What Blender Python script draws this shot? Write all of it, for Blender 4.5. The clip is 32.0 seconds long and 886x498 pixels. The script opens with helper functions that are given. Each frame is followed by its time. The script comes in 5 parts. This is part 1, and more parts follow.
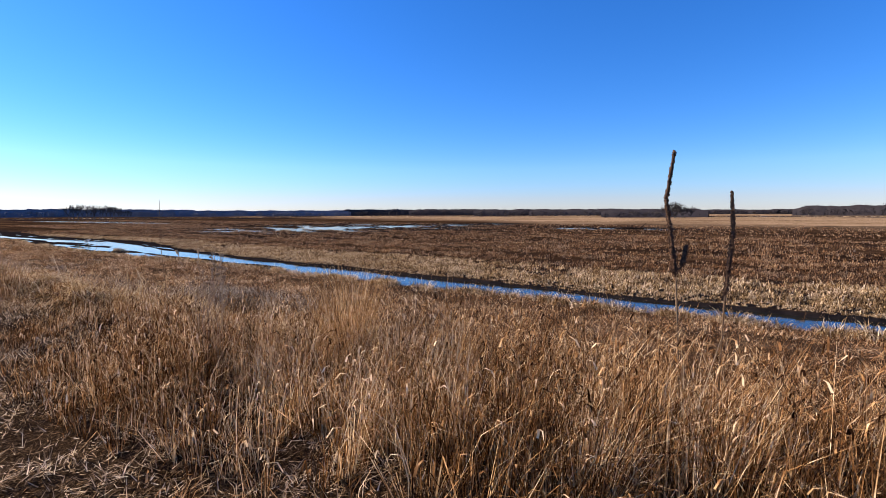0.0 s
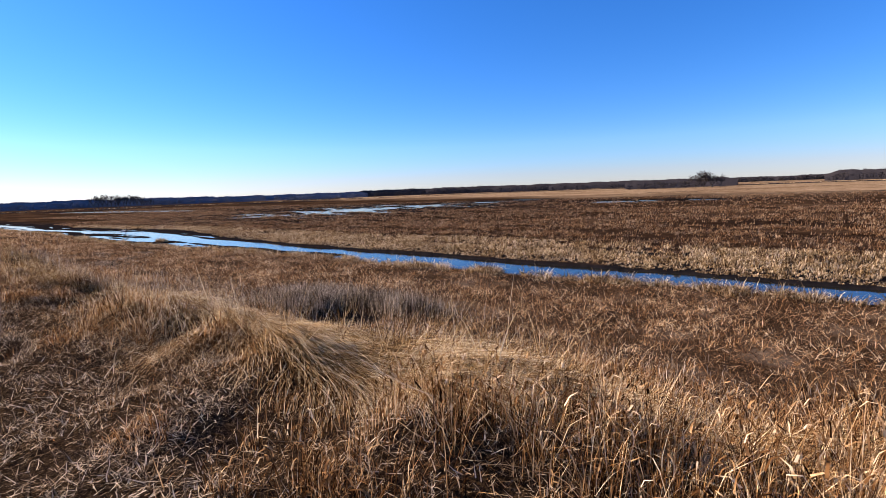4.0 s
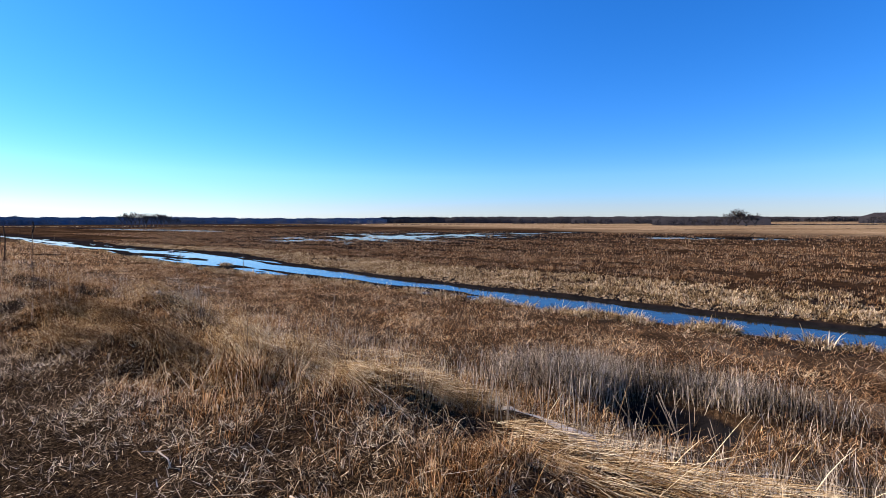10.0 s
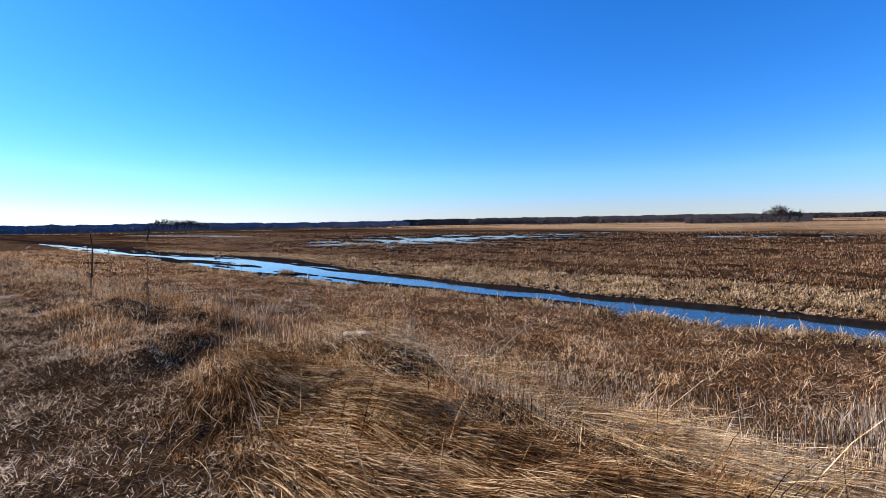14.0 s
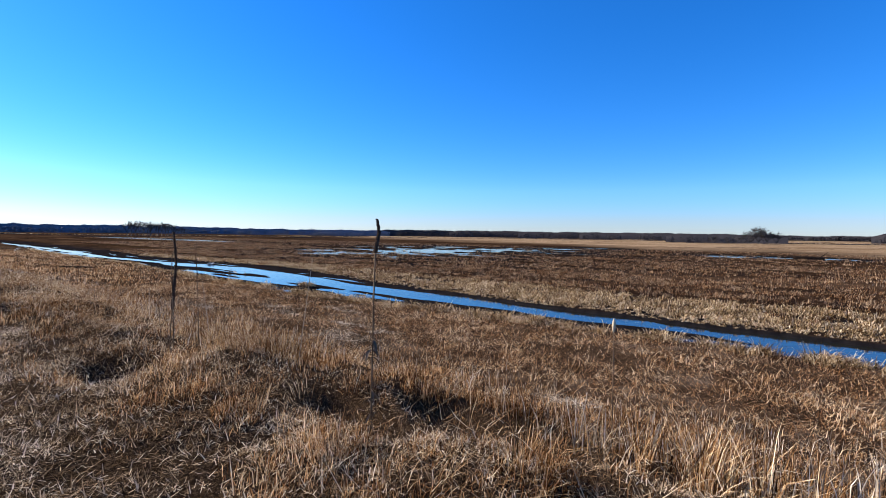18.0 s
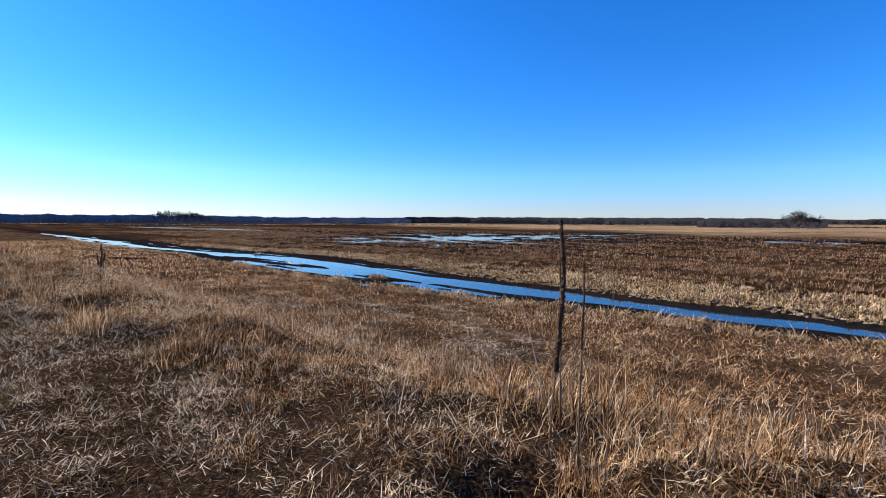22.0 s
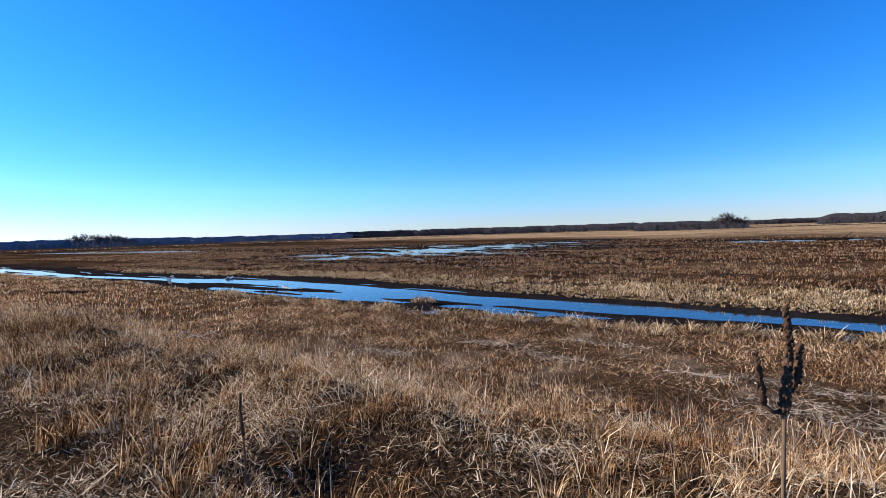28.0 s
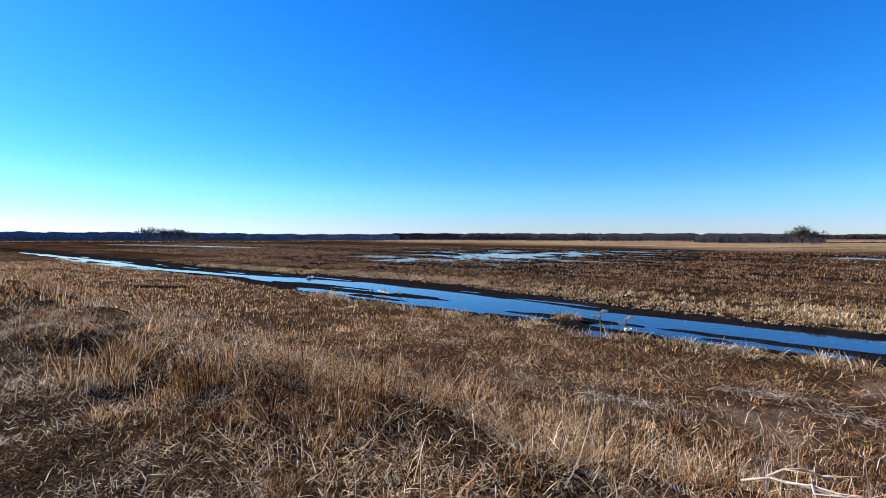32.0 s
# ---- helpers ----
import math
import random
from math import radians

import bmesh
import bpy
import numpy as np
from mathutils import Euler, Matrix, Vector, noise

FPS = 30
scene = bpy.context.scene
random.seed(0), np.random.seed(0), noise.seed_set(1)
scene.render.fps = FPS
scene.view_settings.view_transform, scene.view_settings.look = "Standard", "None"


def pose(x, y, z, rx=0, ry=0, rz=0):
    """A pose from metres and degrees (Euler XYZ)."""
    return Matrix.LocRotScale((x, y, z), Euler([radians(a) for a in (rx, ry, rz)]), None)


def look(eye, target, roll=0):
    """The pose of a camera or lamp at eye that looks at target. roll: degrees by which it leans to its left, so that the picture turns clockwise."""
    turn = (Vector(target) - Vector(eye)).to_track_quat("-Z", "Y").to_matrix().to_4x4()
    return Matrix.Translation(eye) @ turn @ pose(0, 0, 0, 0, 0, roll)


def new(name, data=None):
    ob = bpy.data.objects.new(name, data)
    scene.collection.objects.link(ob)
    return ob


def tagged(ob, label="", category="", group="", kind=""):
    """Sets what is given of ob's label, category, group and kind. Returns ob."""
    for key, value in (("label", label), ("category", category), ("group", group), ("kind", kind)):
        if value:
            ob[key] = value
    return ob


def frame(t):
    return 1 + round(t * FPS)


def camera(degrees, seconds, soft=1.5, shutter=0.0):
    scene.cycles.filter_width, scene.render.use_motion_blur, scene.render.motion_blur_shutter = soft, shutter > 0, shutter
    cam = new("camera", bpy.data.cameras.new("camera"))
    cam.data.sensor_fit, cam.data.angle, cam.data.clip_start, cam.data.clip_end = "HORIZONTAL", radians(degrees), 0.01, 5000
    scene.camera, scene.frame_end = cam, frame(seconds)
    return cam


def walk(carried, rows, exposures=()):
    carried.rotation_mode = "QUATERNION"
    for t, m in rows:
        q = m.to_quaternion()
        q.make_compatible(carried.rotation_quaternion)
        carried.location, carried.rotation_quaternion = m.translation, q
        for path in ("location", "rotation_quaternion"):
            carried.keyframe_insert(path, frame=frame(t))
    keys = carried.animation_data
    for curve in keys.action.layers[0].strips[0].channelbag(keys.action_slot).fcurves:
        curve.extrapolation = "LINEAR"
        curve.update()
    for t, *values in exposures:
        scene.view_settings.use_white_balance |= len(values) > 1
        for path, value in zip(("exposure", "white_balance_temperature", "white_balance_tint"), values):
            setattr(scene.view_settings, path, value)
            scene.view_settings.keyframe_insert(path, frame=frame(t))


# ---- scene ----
cam = camera(86.3, 32.0, soft=0.7)
PATH = [
    (0, (-0.856, 1.785, 1.546), (-0.965, 3.776, 1.397), -0.2),
    (0.5, (-1.385, 2.287, 1.563), (-1.497, 4.28, 1.429), 0.2),
    (1, (-1.928, 2.739, 1.561), (-2.04, 4.73, 1.417), 0.9),
    (1.5, (-2.606, 3.074, 1.575), (-2.771, 5.062, 1.426), -0.9),
    (2, (-3.188, 3.48, 1.582), (-3.35, 5.467, 1.421), -0.9),
    (2.5, (-3.777, 3.931, 1.59), (-3.951, 5.917, 1.431), -2.2),
    (3, (-4.284, 4.361, 1.575), (-4.437, 6.345, 1.378), -2.4),
    (3.5, (-4.802, 4.704, 1.579), (-4.984, 6.68, 1.332), -2.8),
    (5.5, (-7.061, 5.608, 1.621), (-7.209, 7.594, 1.436), 0.8),
    (6, (-7.66, 5.982, 1.643), (-7.855, 7.964, 1.461), 0.9),
    (6.5, (-8.308, 6.363, 1.671), (-8.547, 8.339, 1.476), 0.3),
    (7, (-8.993, 6.736, 1.659), (-9.264, 8.71, 1.486), -0.1),
    (7.5, (-9.653, 7.132, 1.666), (-9.968, 9.1, 1.497), 0.3),
    (8, (-10.327, 7.512, 1.669), (-10.673, 9.476, 1.521), 0.8),
    (8.5, (-10.98, 7.94, 1.69), (-11.323, 9.905, 1.551), 0.9),
    (9, (-11.607, 8.304, 1.694), (-11.953, 10.269, 1.562), 0.6),
    (9.5, (-12.245, 8.747, 1.714), (-12.555, 10.72, 1.607), 0.6),
    (10, (-12.835, 9.109, 1.723), (-13.071, 11.091, 1.606), -0.2),
    (10.5, (-13.515, 9.507, 1.716), (-13.693, 11.496, 1.598), -1.4),
    (11, (-14.153, 9.849, 1.722), (-14.33, 11.838, 1.609), -2.0),
    (11.5, (-14.765, 10.277, 1.721), (-14.945, 12.266, 1.613), -2.7),
    (12, (-15.398, 10.651, 1.694), (-15.605, 12.637, 1.58), -2.1),
    (12.5, (-16.046, 11.074, 1.708), (-16.249, 13.061, 1.598), -1.2),
    (13, (-16.77, 11.491, 1.701), (-17.025, 13.471, 1.591), -1.4),
    (13.5, (-17.429, 11.975, 1.695), (-17.701, 13.953, 1.581), -1.2),
    (14, (-18.056, 12.4, 1.677), (-18.379, 14.371, 1.569), -1.1),
    (14.5, (-18.677, 12.805, 1.649), (-19.002, 14.777, 1.578), -0.6),
    (16.5, (-21.735, 14.745, 1.593), (-21.861, 16.738, 1.487), 0.9),
    (17, (-22.267, 15.094, 1.62), (-22.455, 17.084, 1.558), 0.5),
    (17.5, (-22.86, 15.471, 1.611), (-23.085, 17.457, 1.548), 1.4),
    (18, (-23.427, 15.851, 1.629), (-23.656, 17.837, 1.569), 0.7),
    (18.5, (-23.98, 16.186, 1.609), (-24.185, 18.175, 1.564), 0.3),
    (19, (-24.555, 16.534, 1.628), (-24.78, 18.521, 1.606), -0.5),
    (19.5, (-25.088, 16.773, 1.589), (-25.235, 18.767, 1.536), -0.6),
    (20, (-25.721, 17.085, 1.587), (-25.873, 19.078, 1.506), -1.2),
    (20.5, (-26.296, 17.483, 1.587), (-26.485, 19.471, 1.482), -0.8),
    (21, (-26.912, 17.916, 1.591), (-27.196, 19.892, 1.476), -0.5),
    (21.5, (-27.468, 18.216, 1.563), (-27.776, 20.189, 1.441), 0.3),
    (22, (-28.085, 18.497, 1.602), (-28.394, 20.47, 1.486), 0.2),
    (22.5, (-28.654, 18.804, 1.614), (-28.927, 20.78, 1.467), -0.2),
    (23, (-29.34, 19.189, 1.601), (-29.609, 21.166, 1.462), -1.2),
    (23.5, (-29.904, 19.482, 1.586), (-30.139, 21.463, 1.447), -0.8),
    (24, (-30.496, 19.774, 1.584), (-30.747, 21.756, 1.48), -0.7),
    (24.5, (-31.046, 20.128, 1.582), (-31.295, 22.11, 1.482), -0.2),
    (25, (-31.676, 20.592, 1.565), (-31.953, 22.572, 1.488), 0.0),
    (25.5, (-32.29, 21.043, 1.548), (-32.57, 23.021, 1.46), -0.2),
    (27.5, (-34.656, 22.879, 1.53), (-34.753, 24.876, 1.473), -1.4),
    (28, (-35.374, 23.281, 1.503), (-35.431, 25.279, 1.437), -1.9),
    (28.5, (-35.977, 23.685, 1.551), (-36.092, 25.68, 1.455), -2.1),
    (29, (-36.605, 24.043, 1.581), (-36.774, 26.033, 1.481), -1.0),
    (29.5, (-37.195, 24.453, 1.576), (-37.414, 26.438, 1.472), -0.4),
    (30, (-37.812, 24.929, 1.579), (-38.027, 26.916, 1.509), 0.0),
    (30.5, (-38.396, 25.415, 1.525), (-38.647, 27.399, 1.479), 0.8),
    (31, (-38.978, 25.953, 1.509), (-39.26, 27.933, 1.475), 0.7),
    (31.5, (-39.722, 26.447, 1.494), (-40.038, 28.421, 1.436), -0.2),
    (32, (-40.339, 26.826, 1.509), (-40.577, 28.811, 1.462), 0.0),
]
walk(cam, [(t, look(eye, target, roll)) for t, eye, target, roll in PATH], exposures=((0, 1.0, 7550, 23), (2.5, 1.0, 7750, 25), (6.5, 1.0, 7420, 21), (10, 1.0, 7050, 17), (12, 1.0, 7150, 18), (14, 1.0, 7030, 17), (17, 1.0, 6900, 15), (19, 1.0, 6700, 12), (20, 1.0, 6830, 14), (21, 1.0, 6780, 13), (23, 1.0, 6980, 16), (25, 1.0, 7030, 17), (28, 1.0, 6690, 12), (31, 1.0, 6680, 12), (32, 1.0, 6600, 11)))

# ---- light ----
SUN_TURN = 76.0      # degrees to the left of +y
SUN_UP = 28.0
world = bpy.data.worlds.new("sky")
scene.world = world
world.use_nodes = True
wn = world.node_tree
wn.nodes.clear()
w_out = wn.nodes.new("ShaderNodeOutputWorld")
w_bg = wn.nodes.new("ShaderNodeBackground")
w_sky = wn.nodes.new("ShaderNodeTexSky")
w_sky.sky_type = "NISHITA"
w_sky.sun_disc = False
w_sky.sun_elevation = radians(SUN_UP)
w_sky.sun_rotation = radians(-SUN_TURN)
w_sky.air_density = 1.0
w_sky.dust_density = 0.12
w_sky.ozone_density = 2.2
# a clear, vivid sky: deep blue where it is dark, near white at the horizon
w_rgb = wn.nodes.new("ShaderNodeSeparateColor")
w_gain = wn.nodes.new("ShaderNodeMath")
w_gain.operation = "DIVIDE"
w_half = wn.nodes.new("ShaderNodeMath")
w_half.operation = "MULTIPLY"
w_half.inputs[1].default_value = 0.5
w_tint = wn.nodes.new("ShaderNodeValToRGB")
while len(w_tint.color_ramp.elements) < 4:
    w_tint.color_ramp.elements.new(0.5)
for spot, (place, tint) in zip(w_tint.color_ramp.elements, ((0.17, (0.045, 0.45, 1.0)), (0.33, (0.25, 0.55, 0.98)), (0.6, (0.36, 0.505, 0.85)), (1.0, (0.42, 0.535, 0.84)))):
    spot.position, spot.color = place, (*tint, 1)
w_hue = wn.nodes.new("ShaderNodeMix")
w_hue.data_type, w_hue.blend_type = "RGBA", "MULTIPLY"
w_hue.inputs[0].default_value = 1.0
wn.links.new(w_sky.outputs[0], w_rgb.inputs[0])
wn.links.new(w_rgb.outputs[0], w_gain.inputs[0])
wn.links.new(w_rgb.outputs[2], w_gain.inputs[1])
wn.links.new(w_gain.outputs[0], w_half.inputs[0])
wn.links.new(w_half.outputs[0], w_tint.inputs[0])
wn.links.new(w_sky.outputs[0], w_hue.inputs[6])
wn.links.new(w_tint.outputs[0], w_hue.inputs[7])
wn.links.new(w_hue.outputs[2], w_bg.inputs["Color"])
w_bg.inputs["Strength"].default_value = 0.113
wn.links.new(w_bg.outputs[0], w_out.inputs["Surface"])

sun = new("sun", bpy.data.lights.new("sun", "SUN"))
sun.data.energy = 5.0
sun.data.angle = radians(0.55)
sun.data.color = (1.0, 0.91, 0.78)
_a, _e = radians(SUN_TURN), radians(SUN_UP)
SUN_WAY = Vector((-math.sin(_a) * math.cos(_e), math.cos(_a) * math.cos(_e), math.sin(_e)))
sun.rotation_mode = "QUATERNION"
sun.rotation_quaternion = SUN_WAY.to_track_quat("Z", "Y")
sun.location = SUN_WAY * 60

# ---- plan: u runs along the dike, v away from it towards the marsh ----
OX, OY = -0.856, 1.785
DX, DY = -0.8449, 0.5349
NX, NY = 0.5349, 0.8449
WATER = -2.35
rng = np.random.default_rng(7)


def xy(u, v):
    return OX + DX * u + NX * v, OY + DY * u + NY * v


def vnoise(x, y, seed=0):
    """Smooth value noise, 0 to 1."""
    xi, yi = np.floor(x).astype(np.int64), np.floor(y).astype(np.int64)
    fx, fy = x - xi, y - yi
    fx, fy = fx * fx * (3 - 2 * fx), fy * fy * (3 - 2 * fy)

    def lattice(a, b):
        k = (a * 374761393 + b * 668265263 + seed * 974634577) & 0xFFFFFFFF
        k = ((k ^ (k >> 13)) * 1274126177) & 0xFFFFFFFF
        return ((k ^ (k >> 16)) & 0xFFFF) / 65535.0

    top = lattice(xi, yi) * (1 - fx) + lattice(xi + 1, yi) * fx
    low = lattice(xi, yi + 1) * (1 - fx) + lattice(xi + 1, yi + 1) * fx
    return top * (1 - fy) + low * fy


def fbm(x, y, seed=0, octaves=3):
    total, size, norm = 0.0, 1.0, 0.0
    for k in range(octaves):
        total = total + size * vnoise(x * 2**k, y * 2**k, seed + k * 17)
        norm += size
        size *= 0.5
    return total / norm


def smooth(a, b, x):
    t = np.clip((x - a) / (b - a), 0, 1)
    return t * t * (3 - 2 * t)


def near_edge(u):
    e = np.interp(u, [-60, 20, 35, 45, 54, 62, 70, 80, 90, 104, 120, 170, 200, 260, 400],
                  [18.7, 18.9, 18.6, 17.8, 17.0, 17.4, 18.2, 19.2, 20.6, 20.2, 20.2, 22.6, 24.6, 29.0, 40.0])
    return e + 0.7 * (fbm(u * 0.35, u * 0 + 3.3, 5) - 0.5)


def far_edge(u):
    e = np.interp(u, [-60, 0, 15, 25, 35, 45, 55, 66, 75, 84, 92, 100, 112, 122, 140, 190, 260, 400],
                  [22.0, 22.2, 22.8, 23.4, 23.6, 24.1, 24.6, 26.5, 27.4, 26.9, 25.4, 24.6, 24.0, 24.8, 26.4, 26.8, 27.2, 30.0])
    return e + 0.6 * (fbm(u * 0.3, u * 0 + 9.1, 6) - 0.5)


def wet_mask(u, v):
    """The shallow flooded patch out in the marsh."""
    a = np.exp(-(((u - 104 - 0.12 * (v - 90)) / 34) ** 2 + ((v - 92) / 46) ** 2) * 0.9)
    b = np.exp(-(((u - 90) / 16) ** 2 + ((v - 138) / 26) ** 2))
    c = 0.9 * np.exp(-(((u - 34) / 16) ** 2 + ((v - 118) / 9) ** 2))
    d = np.exp(-(((u - 300) / 60) ** 2 + ((v - 95) / 7) ** 2))
    return np.clip(np.maximum(np.maximum(a, b), np.maximum(c, d)), 0, 1)


HOLLOWS = ((41.3, 3.4), (45.95, 3.45), (45.4, 2.3), (37.0, 3.3), (37.9, 2.2), (30.4, 2.8), (33.3, 1.6), (32.9, 1.6), (33.5, 1.95), (33.0, 2.05), (19.4, 1.95), (18.5, 3.0), (12.4, 1.1), (20.1, 1.8), (29.7, 3.6), (5.9, 3.5), (24.0, 3.2), (27.2, 2.3), (42.9, 1.7))


def hummock(u, v):
    return fbm(u * 0.95, v * 1.1, 8, 2)


def grassed(u, v):
    """How thickly the uneven edge is grown over: thin in the hollows, full on the hummocks."""
    g = 0.16 + 0.84 * smooth(0.32, 0.46, hummock(u, v))
    for hu, hv in HOLLOWS:
        g = g * (1 - 0.92 * np.exp(-((((u - hu) / 0.36) ** 2 + ((v - hv) / 0.3) ** 2) ** 2)))
    g = g * (1 - 0.85 * np.exp(-(((u - 25.4) / 0.6) ** 2 + ((v - 3.5) / 0.5) ** 2) ** 2))
    g = g * (1 - 0.9 * np.exp(-(((u - 16.4) / 0.9) ** 2 + ((v - 4.4) / 1.2) ** 2) ** 2))
    g = g * (1 - np.exp(-(((u - 16.2) / 1.35) ** 2 + ((v - 9.3) / 1.25) ** 2) ** 2))
    return g


def height(u, v):
    u, v = np.asarray(u, float), np.asarray(v, float)
    z = np.interp(v, [-14, -4.5, 2.6, 3.3, 4.5, 6.2, 7.8, 10, 18], [-2.1, 0, 0.0, -0.12, -0.62, -1.45, -1.8, -2.02, -2.14])
    crown = smooth(7, 2, np.abs(v))
    z = z + crown * (0.14 * (fbm(u * 0.8, v * 0.8, 1) - 0.5) + 0.07 * (fbm(u * 3.1, v * 3.1, 2) - 0.5))
    edge = smooth(1.1, 1.9, v) * (1 - smooth(4.5, 6.5, v))
    z = z + edge * (0.5 * (hummock(u, v) - 0.47))
    for hu, hv in HOLLOWS:
        z = z - 0.3 * np.exp(-(((u - hu) / 0.34) ** 2 + ((v - hv) / 0.28) ** 2))
    flat = smooth(5, 9, v)
    z = z + flat * (0.16 * (fbm(u * 0.45, v * 0.45, 3) - 0.5) + 0.08 * (fbm(u * 1.9, v * 1.9, 4) - 0.5))
    z = z - 0.2 * np.exp(-(((u - 15.8) / 1.5) ** 2 + ((v - 3.1) / 0.8) ** 2))
    # a swell at the crown's edge
    z = z + 0.42 * np.exp(-(((u - 25.2) / 1.1) ** 2 + ((v - 4.0) / 0.8) ** 2))
    z = z + 0.3 * np.exp(-(((u - 31.3) / 1.5) ** 2 + ((v - 4.1) / 0.8) ** 2))
    # a steep washed-out hole at the dike's foot; the mud colour in it stands for shade
    z = z - 0.75 * np.exp(-((((u - 16.2) / 1.15) ** 2 + ((v - 9.3) / 1.0) ** 2) ** 2))
    en, ef = near_edge(u), far_edge(u)
    shore = np.interp(u, [0, 40, 60, 100, 140, 200], [0.05, 0.1, 1.7, 4.2, 3.4, 2.0])
    inside = smooth(en - 0.25, en + 0.35, v) * (1 - smooth(ef + shore - 0.3, ef + shore, v))
    across = (v - en) / np.maximum(ef - en, 1.0)
    wide = smooth(24, 41, u) * (1 - 0.5 * smooth(90, 125, u))
    bars = fbm(u * 0.16 + v * 0.05, v * 1.15 - u * 0.05, 11, 4)
    near_half = 1 - smooth(0.5, 0.72, across)
    bed = WATER - 0.1 + near_half * (-0.02 + 0.145 * wide + (0.24 + 0.65 * wide) * (bars - 0.47)) + (1 - near_half) * 0.22 * (bars - 0.42)
    bed = np.minimum(bed, WATER + 0.05)
    thread = np.exp(-(((across - 0.82) / 0.15) ** 2))
    bed = bed - 0.2 * thread
    flank = smooth(ef - 0.5, ef + 0.05, v)
    bed = bed * (1 - flank) + (WATER + 0.03 + 0.2 * (bars - 0.5)) * flank
    z = z * (1 - inside) + bed * inside
    # the far bank lies only a hand's width over the water
    z = z - 0.09 * smooth(ef - 0.2, ef + 0.2, v) * (1 - smooth(ef + 4.0, ef + 9.0, v)) * (1 - inside)
    z = z + 0.3 * np.exp(-(((u - 55.9) / 0.9) ** 2 + ((v - 20.4) / 0.5) ** 2))
    wet = wet_mask(u, v) * smooth(30, 45, v)
    ripple = 0.55 * fbm(u * 0.09, v * 0.2, 21, 2) + 0.45 * fbm(u * 0.42, v * 0.55, 23, 3)
    z = z - wet * (0.25 + 1.6 * (ripple - 0.46))
    z = z - 0.42 * np.exp(-(((u - 300) / 90) ** 2 + ((v - 97) / 10) ** 2))
    far = smooth(120, 260, v)
    z = z + far * 0.9 * (fbm(u * 0.01, v * 0.02, 31) - 0.4)
    return z


def at(u, v, dz=0.0):
    x, y = xy(u, v)
    return Vector((x, y, float(height(u, v)) + dz))


# ---- materials ----
def node_material(name):
    m = bpy.data.materials.new(name)
    m.use_nodes = True
    nt = m.node_tree
    nt.nodes.clear()
    out = nt.nodes.new("ShaderNodeOutputMaterial")
    return m, nt, out


def ramp(nt, stops, source):
    r = nt.nodes.new("ShaderNodeValToRGB")
    while len(r.color_ramp.elements) < len(stops):
        r.color_ramp.elements.new(0.5)
    for e, (p, c) in zip(r.color_ramp.elements, stops):
        e.position, e.color = p, (*c, 1)
    nt.links.new(source, r.inputs[0])
    return r.outputs[0]


def noise_tex(nt, scale, detail=4, where="Object", stretch=None, rough=0.55):
    tc = nt.nodes.new("ShaderNodeTexCoord")
    n = nt.nodes.new("ShaderNodeTexNoise")
    n.inputs["Scale"].default_value = scale
    n.inputs["Detail"].default_value = detail
    n.inputs["Roughness"].default_value = rough
    src = tc.outputs[where]
    if stretch:
        mp = nt.nodes.new("ShaderNodeMapping")
        mp.inputs["Scale"].default_value = stretch
        nt.links.new(src, mp.inputs["Vector"])
        src = mp.outputs[0]
    nt.links.new(src, n.inputs["Vector"])
    return n.outputs["Fac"]


def mixed(nt, fac, a, b, kind="MIX"):
    m = nt.nodes.new("ShaderNodeMix")
    m.data_type, m.blend_type = "RGBA", kind
    for value, key in ((fac, 0), (a, 6), (b, 7)):
        if isinstance(value, (int, float)):
            m.inputs[key].default_value = value
        elif isinstance(value, tuple):
            m.inputs[key].default_value = (*value, 1)
        else:
            nt.links.new(value, m.inputs[key])
    return m.outputs[2]


def maths(nt, op, a, b=0.0, clamp=False):
    m = nt.nodes.new("ShaderNodeMath")
    m.operation, m.use_clamp = op, clamp
    for k, value in enumerate((a, b)):
        if isinstance(value, (int, float)):
            m.inputs[k].default_value = value
        else:
            nt.links.new(value, m.inputs[k])
    return m.outputs[0]


